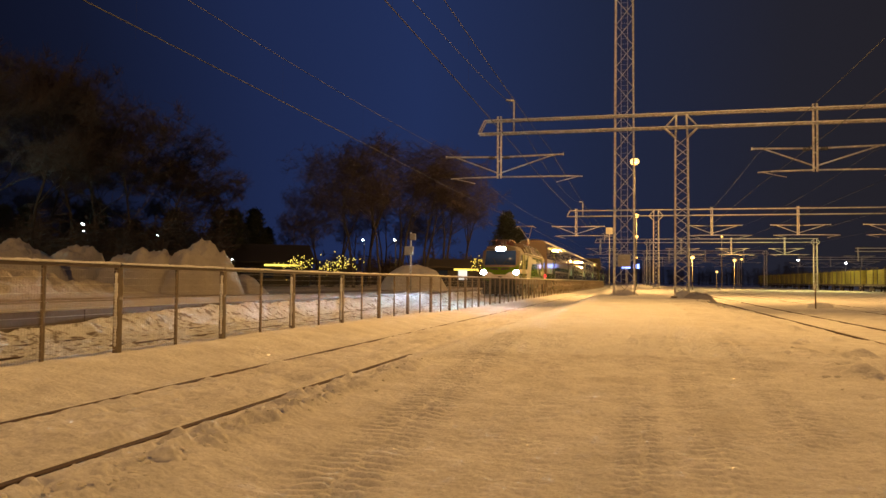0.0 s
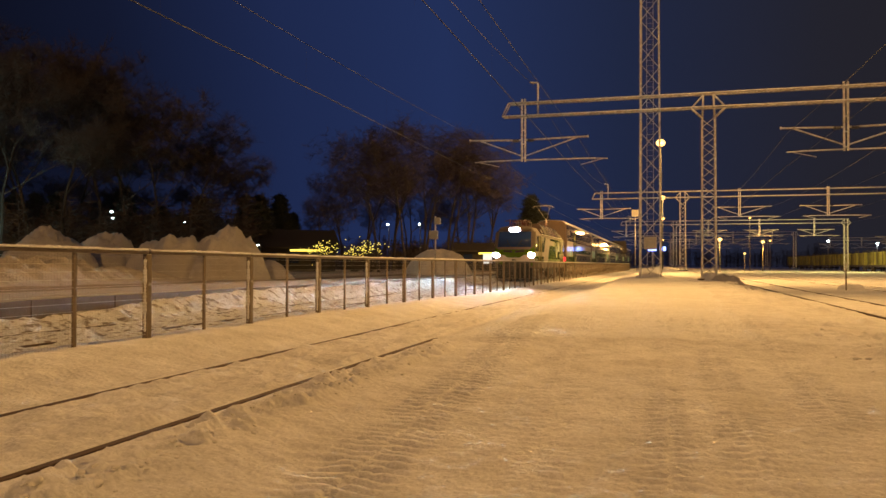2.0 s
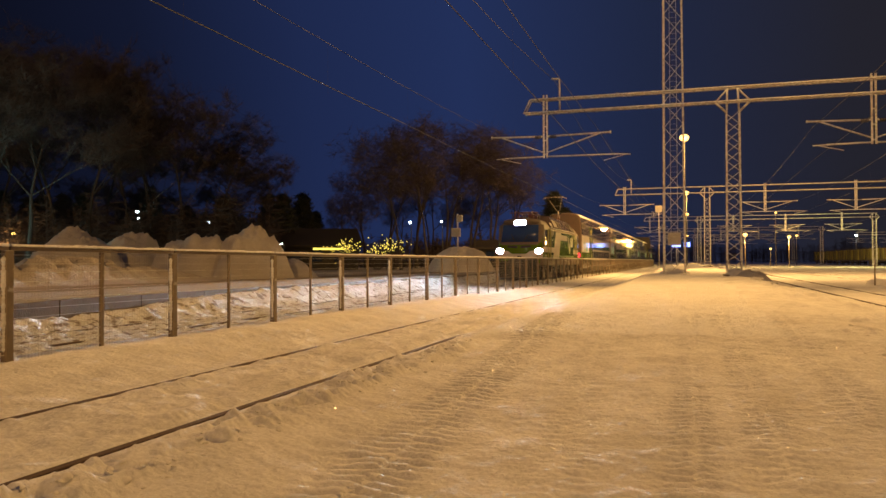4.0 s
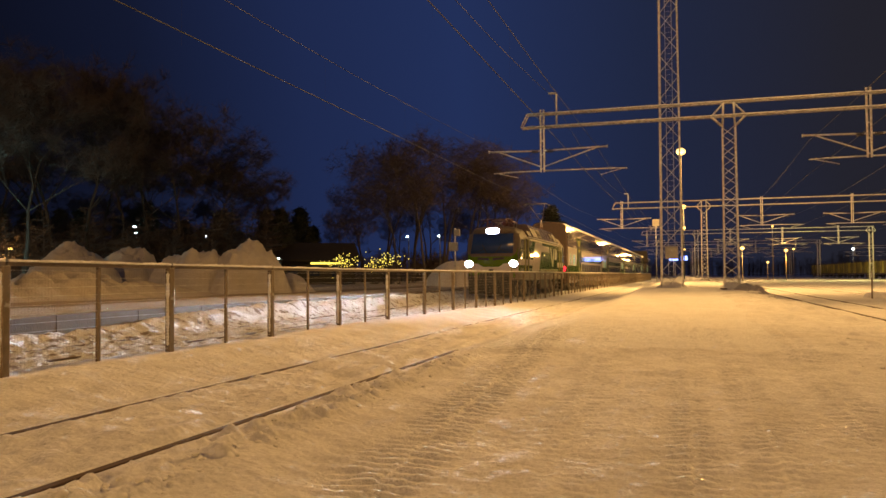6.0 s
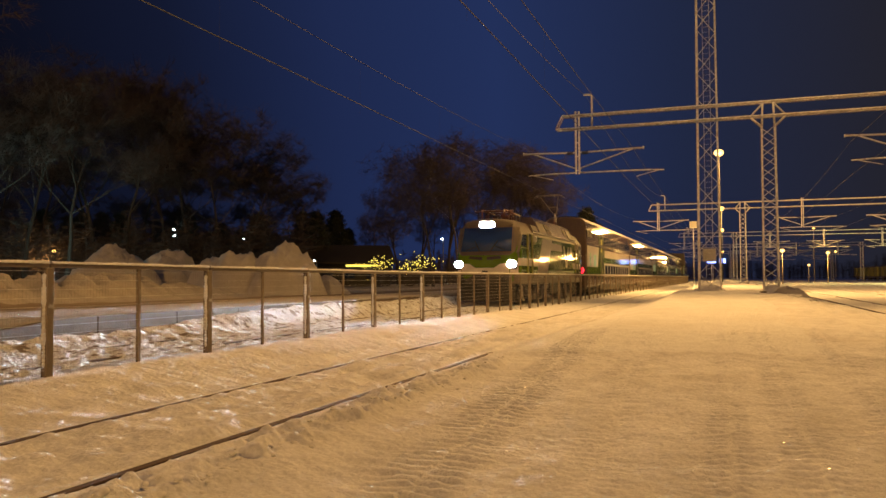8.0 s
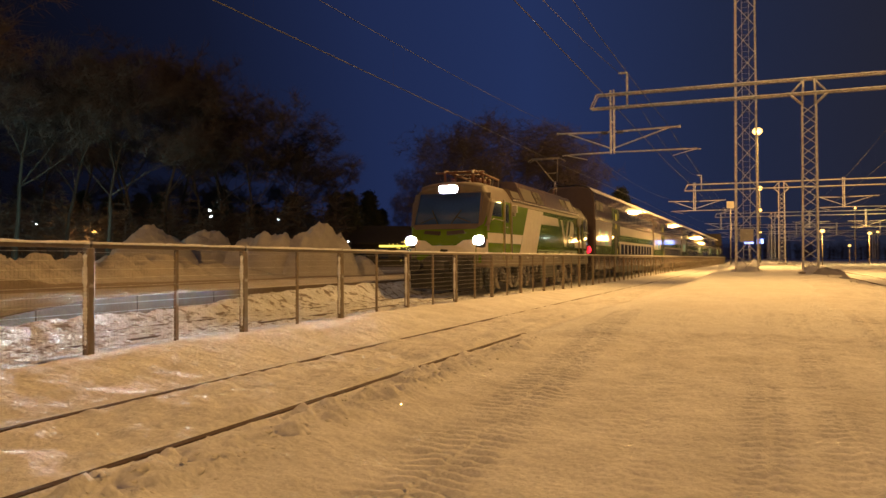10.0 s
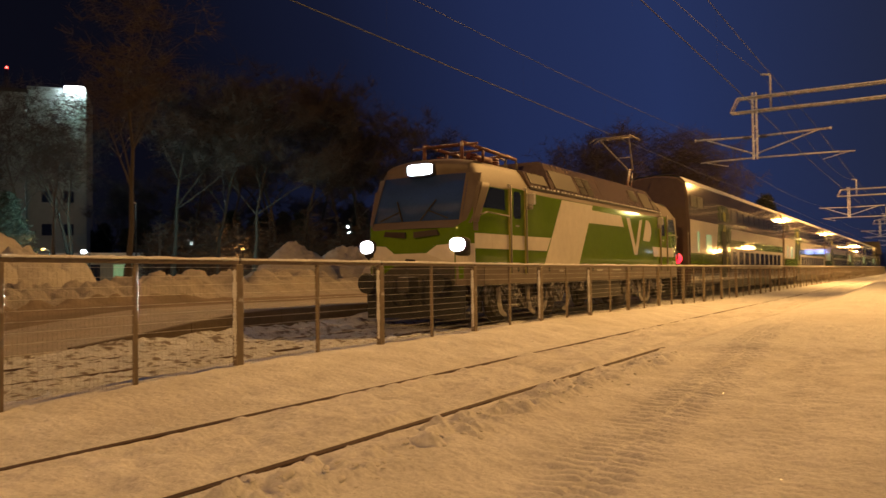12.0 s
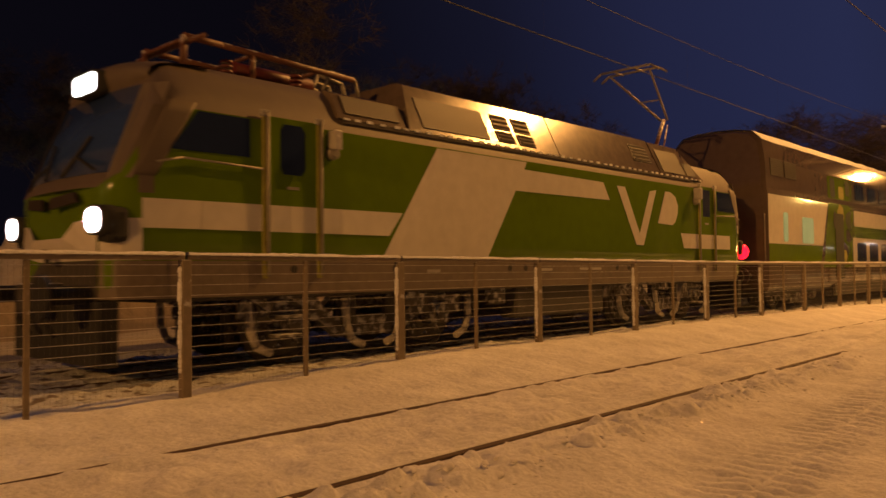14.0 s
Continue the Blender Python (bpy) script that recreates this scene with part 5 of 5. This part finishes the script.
def limb(bm, a, d, length, r, depth, rnd, tips, twist=0.35):
    """One limb and, from it, thinner ones; the tips are collected for twigs."""
    n = 4 if depth > 1 else 3
    p, dirn, rr = Vector(a), Vector(d).normalized(), r
    for k in range(n):
        q = p + dirn * (length / n)
        r2 = rr * 0.8
        rod(bm, p, q, rr, r2, 6 if depth > 1 else 4, caps=False)
        if depth > 0 and k > 0:
            for _ in range(2):
                side = Vector((rnd.uniform(-1, 1), rnd.uniform(-1, 1), rnd.uniform(-0.1, 0.8))).normalized()
                limb(bm, q, dirn * 0.55 + side * 0.8, length * rnd.uniform(0.42, 0.62), r2 * 0.55, depth - 1, rnd, tips)
        p, rr = q, r2
        dirn = (dirn + Vector((rnd.uniform(-1, 1), rnd.uniform(-1, 1), rnd.uniform(-0.2, 0.5))) * twist * 0.5).normalized()
    tips.append((p, dirn))


def tree_proto(kind, seed, tall):
    rnd = random.Random(seed)
    label = {"birch": "bare frosty birch tree with pale limbs", "airy": "bare dark tree with a thin open crown", "bare": "bare dark deciduous tree with dense twigs", "pine": "dark snow-dusted pine tree"}[kind]
    root = thing("tree", label, "tree", "trees behind the street")
    bm, tips = B(), []
    if kind == "pine":
        rod(bm, (0, 0, -0.3), (0, 0, tall), tall * 0.022, 0.03, 8)
        tw = B()
        for k in range(150):
            z = tall * (0.28 + 0.72 * (k / 150) ** 0.8)
            reach = (tall - z) * 0.38 + 0.5
            a = rnd.uniform(0, math.tau)
            tip = Vector((math.cos(a) * reach, math.sin(a) * reach, z - reach * 0.12))
            rod(bm, (0, 0, z), tip, 0.035, 0.012, 4, caps=False)
            for j in range(26):
                u = rnd.uniform(0.25, 1.05)
                c = Vector((0, 0, z)).lerp(tip, u) + Vector((rnd.gauss(0, 0.22), rnd.gauss(0, 0.22), rnd.gauss(0, 0.15)))
                for _ in range(2):
                    o = Vector((rnd.gauss(0, 1), rnd.gauss(0, 1), rnd.gauss(0, 0.6))).normalized() * 0.34
                    w = o.orthogonal().normalized() * 0.06
                    tw.faces.new([tw.verts.new(c - w), tw.verts.new(c + w), tw.verts.new(c + o)])
        part("trunk", bm, BARK, root)
        part("crown", tw, NEEDLE, root, "dark needle crown")
        return root
    forks = 1 if kind == "birch" else rnd.choice((1, 2))
    for f in range(forks):
        lean = Vector((rnd.uniform(-0.15, 0.15), rnd.uniform(-0.15, 0.15), 1))
        rod(bm, (0, 0, -0.4), Vector((0, 0, -0.4)) + lean * (tall * 0.16), tall * 0.018, tall * 0.017, 9, caps=False)
        limb(bm, Vector((0, 0, -0.4)) + lean * (tall * 0.16), lean, tall * 0.64, tall * 0.013, 3, rnd, tips)
    tw = B()
    for p, d in tips:
        if p.z < tall * 0.12:
            continue
        for _ in range({"birch": 8, "airy": 7}.get(kind, 18)):
            o = (d * 0.7 + Vector((rnd.gauss(0, 0.7), rnd.gauss(0, 0.7), rnd.gauss(0.1 if kind == "bare" else -0.35, 0.6)))).normalized()
            ln = rnd.uniform(0.5, 1.3) * tall / 13
            b = p + o * ln
            w = o.orthogonal().normalized() * 0.017
            tw.faces.new([tw.verts.new(p - w), tw.verts.new(p + w), tw.verts.new(b)])
            for _ in range(3):
                s = p.lerp(b, rnd.uniform(0.2, 0.9))
                e = s + (o * 0.6 + Vector((rnd.gauss(0, 0.7), rnd.gauss(0, 0.7), rnd.gauss(0, 0.6)))) * ln * 0.5
                w = (e - s).orthogonal().normalized() * 0.012
                tw.faces.new([tw.verts.new(s - w), tw.verts.new(s + w), tw.verts.new(e)])
    part("trunk", bm, BIRCH if kind == "birch" else BARK, root)
    part("crown", tw, TWIG, root, "thicket of fine bare twigs")
    return root


PROTOS = {}
for kind, seeds, tall in (("bare", (1, 2, 3), 13.0), ("birch", (5, 6), 13.0), ("airy", (12, 13), 13.0), ("pine", (8,), 9.0)):
    PROTOS[kind] = [[tree_proto(kind, s, tall), tall, False] for s in seeds]


def plant(kind, az, d, height, rnd):
    slot = rnd.choice(PROTOS[kind])
    x, y = polar(az, d)
    k = height / slot[1]
    m = pose(x, y, gz(x, y), 0, 0, rnd.uniform(0, 360))
    if slot[2]:
        ob = copy_thing(slot[0], m)
    else:
        ob, slot[2] = slot[0], True
        ob.matrix_basis = m
    ob.scale = (k, k, k)


rnd = random.Random(11)
for kind, az, d, h in (("birch", -53.4, 34, 9.5), ("bare", -50.5, 62, 13), ("bare", -47.5, 66, 13), ("bare", -45.0, 60, 12), ("bare", -43.0, 72, 15), ("bare", -41.0, 68, 13.5), ("bare", -39.0, 74, 14), ("bare", -37.2, 70, 12.5), ("bare", -35.4, 72, 12), ("bare", -33.6, 74, 11.5), ("bare", -31.6, 76, 10.5), ("bare", -30.2, 80, 8.5),
                       ("pine", -28.6, 82, 7.6), ("pine", -27.3, 86, 8.0), ("pine", -26.4, 92, 6.5), ("airy", -22.8, 92, 9.5), ("airy", -21.2, 88, 12), ("birch", -20.2, 72, 9.5), ("airy", -19.2, 92, 14), ("birch", -18.2, 80, 11), ("airy", -17.0, 94, 14.2), ("airy", -15.2, 96, 13.8), ("airy", -13.6, 96, 14), ("airy", -12.2, 98, 11.5), ("pine", -9.2, 120, 11), ("pine", -8.4, 126, 9),
                       ("airy", -56.5, 58, 11), ("birch", -59.0, 60, 11.5), ("birch", -61.5, 62, 10), ("bare", -65.5, 64, 13), ("birch", -57.6, 50, 9), ("bare", -68, 66, 14), ("bare", -71, 60, 12), ("birch", -24.5, 84, 7.5), ("pine", -60.4, 55, 6.0), ("pine", -63.2, 58, 6.0), ("bare", -49.0, 80, 14), ("bare", -46.2, 84, 14.5), ("bare", -44.0, 88, 16), ("bare", -40.0, 90, 16), ("bare", -36.4, 90, 14), ("bare", -48, 98, 9), ("bare", -45.4, 100, 8), ("bare", -42.5, 102, 9), ("bare", -40.6, 98, 8), ("bare", -38.2, 104, 9), ("bare", -36, 100, 8), ("bare", -33.8, 102, 8), ("bare", -32, 98, 7), ("bare", -51.5, 96, 10), ("bare", -54.5, 98, 10), ("airy", -24.0, 110, 8), ("airy", -20.0, 108, 9), ("airy", -16.0, 112, 9), ("airy", -14.2, 110, 9), ("airy", -18.0, 104, 11), ("pine", -46.5, 92, 8), ("pine", -41.8, 94, 8), ("pine", -37.4, 96, 8)):
    plant(kind, az, d, h, rnd)

for k in range(26):
    plant("pine", -58 + 1.15 * k + rnd.uniform(-0.4, 0.4), 108 + rnd.uniform(0, 12), rnd.uniform(6.5, 10.5), rnd)



def build_woods(label, az0, az1, d0, d1, low, high, count, seed):
    """A far thicket: upright stems, each feathered with fine twigs."""
    rw = random.Random(seed)
    co, faces = [], []

    def blade(p, q, w):
        o = (q - p).cross(Vector((p.y, -p.x, 0))).normalized() if abs((q - p).z) < 0.3 * (q - p).length else Vector((p.y, -p.x, 0)).normalized()
        k = len(co)
        co.extend((tuple(p - o * w), tuple(p + o * w), tuple(q)))
        faces.append((k, k + 1, k + 2))

    for _ in range(count):
        az = rw.uniform(az0, az1)
        x, y = polar(az, rw.uniform(d0, d1))
        h = (low + (high - low) * rw.random()) * (0.8 + 0.35 * noise.noise((az * 0.45, seed, 0)))
        foot, tip = Vector((x, y, -0.3)), Vector((x + rw.gauss(0, 0.4), y, h))
        blade(foot, tip, 0.10)
        for _ in range(46):
            u = rw.uniform(0.05, 1.0)
            p = foot.lerp(tip, u)
            r = (0.35 + 1.5 * math.sin(min(1, u * 1.05) * math.pi)) * h * 0.12
            q = p + Vector((rw.gauss(0, r), rw.gauss(0, r), rw.uniform(-0.1, 0.9) * r))
            blade(p, q, 0.045)
            m = p.lerp(q, 0.5)
            blade(m, m + Vector((rw.gauss(0, r), rw.gauss(0, r), rw.gauss(0.2, 0.5) * r)) * 0.6, 0.035)
    me = bpy.data.meshes.new("far_woods")
    me.from_pydata(co, [], faces)
    me.materials.append(TWIG)
    tagged(new("far_woods", me), label, "woods", kind="stuff")


build_woods("dark thicket of bare trees behind the street", -52, -29, 66, 92, 4.5, 9.0, 420, 3)
build_woods("low dark thicket behind the lit bushes", -27, -9, 100, 120, 3.5, 6.5, 320, 4)
build_woods("far dark tree line beyond the yard", -8, 32, 430, 520, 9.0, 15.0, 700, 5)

for az, d, el, n in ((-24.2, 76, 1.1, 90), (-22.0, 77, 0.95, 60), (-20.9, 75, 1.2, 70), (-10.9, 80, 1.3, 50)):
    x, y = polar(az, d)
    root = thing("lit_bush", "bush wound with small yellow fairy lights", "bush", "lit bushes", pose(x, y, 0))
    z0, c = gz(x, y), at_el(d, el)
    bm, tw = B(), B()
    for k in range(n):
        p = Vector((rnd.gauss(0, 0.75), rnd.gauss(0, 0.5), c - 0.1 + rnd.gauss(0, 0.36)))
        ball(bm, p, 0.045, 1, 1)
    for k in range(120):
        p = Vector((rnd.gauss(0, 0.8), rnd.gauss(0, 0.6), c + rnd.gauss(0, 0.55)))
        rod(tw, (p.x * 0.2, p.y * 0.2, z0), p, 0.02, 0.006, 3, caps=False)
    part("bush_twig", tw, TWIG, root)
    tagged(part("fairy_light_string", bm, YELLOW_GLOW, root, "string of small yellow lights"), kind="stuff")

for az, d, el, glow, r in ((-38.2, 95, 3.46, COOL_GLOW, 0.30), (-38.15, 96, 3.04, COOL_GLOW, 0.22), (-36.2, 90, 2.57, COOL_GLOW, 0.30), (-33.55, 88, 2.87, COOL_GLOW, 0.22), (-19.5, 84, 2.84, COOL_GLOW, 0.20), (-17.23, 84, 2.87, COOL_GLOW, 0.20), (-45.5, 70, 1.9, SODIUM_GLOW, 0.26), (-64.9, 60, 6.2, COOL_GLOW, 0.3), (-52.73, 75, 5.07, COOL_GLOW, 0.24), (-55.6, 52, 1.75, COOL_GLOW, 0.28), (-58.0, 55, 1.9, SODIUM_GLOW, 0.2), (-48.9, 80, 2.3, COOL_GLOW, 0.34), (-28.6, 70, 1.3, COOL_GLOW, 0.12)):
    x, y = polar(az, d)
    platform_lamp(x, y, at_el(d, el), glow, 350 if glow is SODIUM_GLOW else 0, SODIUM, "street lamp with a bright head among dark trees", r * 0.55, "street lamps", DARK_POLE)
# teal lights without lamp bodies, added to brighten street, heaps and trees
for az, d, z, w, c in ((-47.5, 56, 4.5, 420, (0.45, 1.0, 0.9)), (-40.0, 50, 4.5, 110, (0.45, 1.0, 0.85)), (-57, 52, 5, 900, (0.5, 1.0, 0.9))):
    x, y = polar(az, d)
    lamp("teal_fill", "POINT", (x, y, z), w, c, 0.3)


def build_block():
    """A tall pale building with floodlights under its roof edge."""
    x, y = polar(-60.5, 112)
    root = thing("apartment_building", "tall pale plastered building lit by floodlights at its roof edge", "building", m=pose(x, y, 0, 0, 0, 52))
    z = 23.5
    part("wall", box(B(), -9.0, 3.0, -6, 8, -0.5, z, 0.05), PLASTER, root)
    part("wall", box(B(), 3.0, 9.6, -5.2, 6, -0.5, z + 1.0, 0.05), PLASTER, root)
    part("roof", box(B(), -9.3, 3.2, -6.3, 8.3, z, z + 0.4, 0.05), DARK_WALL, root)
    for k in range(3):
        part("balcony", box(B(), -4.6, 0.6, -7.1, -6.0, 7.0 + 3.0 * k, 8.3 + 3.0 * k, 0.05), DARK_WALL, root)
    for k in range(3):
        for wx in (5.2, 7.6):
            part("window", box(B(), wx - 0.55, wx + 0.55, -6.04 if wx < 3 else -5.24, -5.9 if wx < 3 else -5.1, 6.5 + 4 * k, 7.9 + 4 * k, 0.03), GLASS, root)
    part("roof_vent", box(B(), -1.0, 0.4, -6.2, -5.9, z - 3.4, z - 2.4, 0.05), DARK_WALL, root)
    for wx0, wx1, yy, zz in ((-9.0, -5.4, -6.9, z - 0.1), (7.2, 9.4, -6.1, z + 0.7)):
        part("floodlight", box(B(), wx0, wx1, yy - 0.25, yy + 0.25, zz - 0.35, zz + 0.35, 0.08), COOL_GLOW, root, "glowing white floodlight strip")
    for lx, ly, lz, w in ((-7.2, -7.8, z - 1.6, 170), (8.2, -7.0, z - 1.2, 150)):
        p = root.matrix_basis @ Vector((lx, ly, lz))
        lamp("facade_light", "POINT", tuple(p), w, (0.55, 1.0, 0.86), 0.3)
    # low hall in front, with a canopy
    hx, hy = polar(-55.5, 84)
    hall = thing("low_hall", "low pale hall with a lit entrance", "building", m=pose(hx, hy, 0, 0, 0, 50))
    part("wall", box(B(), -9, 9, 0, 8, -0.3, 3.4, 0.04), PLASTER, hall)
    part("roof", box(B(), -9.4, 9.4, -0.6, 8.4, 3.4, 3.75, 0.05), SNOW_CAP, hall)
    for k in range(5):
        part("window", box(B(), -7.6 + 3.2 * k, -5.6 + 3.2 * k, -0.05, 0.1, 1.0, 2.6, 0.03), LIT_PANE if k in (1, 3) else GLASS, hall)
    # beacon on a far mast
    bx, by = polar(-60.45, 420)
    bz = at_el(420, 13.3)
    m = thing("beacon_mast", "slender far mast with a red beacon", "mast")
    part("pole", lattice(B(), bx, by, 0, bz, 2.0, 1.0, 24, 0.12, 0.08), DARK_WALL, m)
    part("beacon", ball(B(), (bx, by, bz), 0.6), RED_GLOW, m, "red warning light")


build_block()


def build_house(az, d, yaw, w, depth, wall_h, ridge, lit, label):
    x, y = polar(az, d)
    root = thing("house", label, "house", "low houses", pose(x, y, gz(x, y), 0, 0, yaw))
    part("wall", box(B(), -w / 2, w / 2, -depth / 2, depth / 2, -0.3, wall_h, 0.03), DARK_WALL, root)
    bm = prism(B(), [(-depth / 2 - 0.5, wall_h - 0.1), (0, ridge), (depth / 2 + 0.5, wall_h - 0.1), (depth / 2 + 0.5, wall_h + 0.1), (0, ridge + 0.22), (-depth / 2 - 0.5, wall_h + 0.1)], "x", -w / 2 - 0.5, w / 2 + 0.5)
    part("roof", bm, DARK_WALL, root, "gabled roof under thin snow")
    part("lit_strip", box(B(), -w * 0.1, w * 0.36, -depth / 2 - 0.16, -depth / 2 - 0.02, wall_h - 0.32, wall_h - 0.14), lit, root, "glowing eaves light")
    for k in range(int(w / 2.2)):
        wx = -w / 2 + 1.2 + 2.2 * k
        part("window", box(B(), wx - 0.5, wx + 0.5, -depth / 2 - 0.05, -depth / 2 + 0.05, 0.8, 1.9, 0.02), WHITE_PANE if k % 2 and "station" in label else GLASS, root)


build_house(-26.3, 82, 35, 7.5, 5.5, 2.3, 4.0, YELLOW_GLOW, "dark low house with a yellow lit shop front")
build_house(-12.6, 92, 12, 6.0, 5.0, 2.2, 3.0, YELLOW_GLOW, "dark low station house with lit windows")
build_house(-6.0, 190, 5, 22.0, 8.0, 3.4, 6.0, BLUE_GLOW, "long low station building with lit signs")


def build_sign_boxes():
    x, y = polar(-16.13, 50)
    root = thing("track_cabinet_post", "thin pole carrying two grey equipment cabinets", "signal cabinet", m=pose(x, y, 0))
    part("pole", rod(B(), (0, 0, 0.3), (0, 0, at_el(50, 3.45)), 0.05), GALV, root)
    for el, w, h, dx in ((3.1, 0.36, 0.42, 0.18), (2.1, 0.55, 0.55, -0.06)):
        z = at_el(50, el)
        part("cabinet", box(B(), dx - w / 2, dx + w / 2, -0.3, -0.05, z - h / 2, z + h / 2, 0.03), SIGN_GREY, root)
    # blue and violet station signs far down the platform
    for az, d, el, w, h, glow in ((-0.75, 150, 1.1, 1.5, 0.8, BLUE_GLOW), (-0.05, 150, 1.1, 1.1, 0.8, BLUE_GLOW), (-1.91, 140, 3.6, 1.2, 1.2, SIGN_GREY)):
        sx, sy = polar(az, d)
        s = thing("platform_sign", "lit blue platform sign on a post" if glow is BLUE_GLOW else "pale square signal board on a post", "sign", "platform signs", pose(sx, sy, 0))
        z = at_el(d, el)
        part("post", rod(B(), (0, 0.1, 0.2), (0, 0.1, z + h / 2), 0.06), GALV, s)
        part("sign_face", box(B(), -w / 2, w / 2, -0.06, 0.04, z - h / 2, z + h / 2, 0.03), glow, s)


build_sign_boxes()

# ---- what moves ----


def nose_at(t):
    """Where along the line the locomotive's front stands."""
    return 6.1e-05 * t ** 5 - 2.333e-03 * t ** 4 + 3.1094e-02 * t ** 3 - 0.304588 * t ** 2 - 1.805621 * t + 60.55449


def motions():
    times = [k * 0.5 for k in range(29)]
    walk(loco, [(t, pose(TRAIN_X, nose_at(t), 0.03)) for t in times])
    for k, c in enumerate(coaches):
        walk(c, [(t, pose(TRAIN_X, nose_at(t) + 19.35 + 26.7 * k, 0.03)) for t in times])
    # wheels roll towards the viewpoint
    fine = [k * 0.1 for k in range(141)]
    for w, y, r in loco_sets:
        walk(w, [(t, pose(0, y, r, math.degrees((60.55 - nose_at(t)) / r))) for t in fine])


motions()
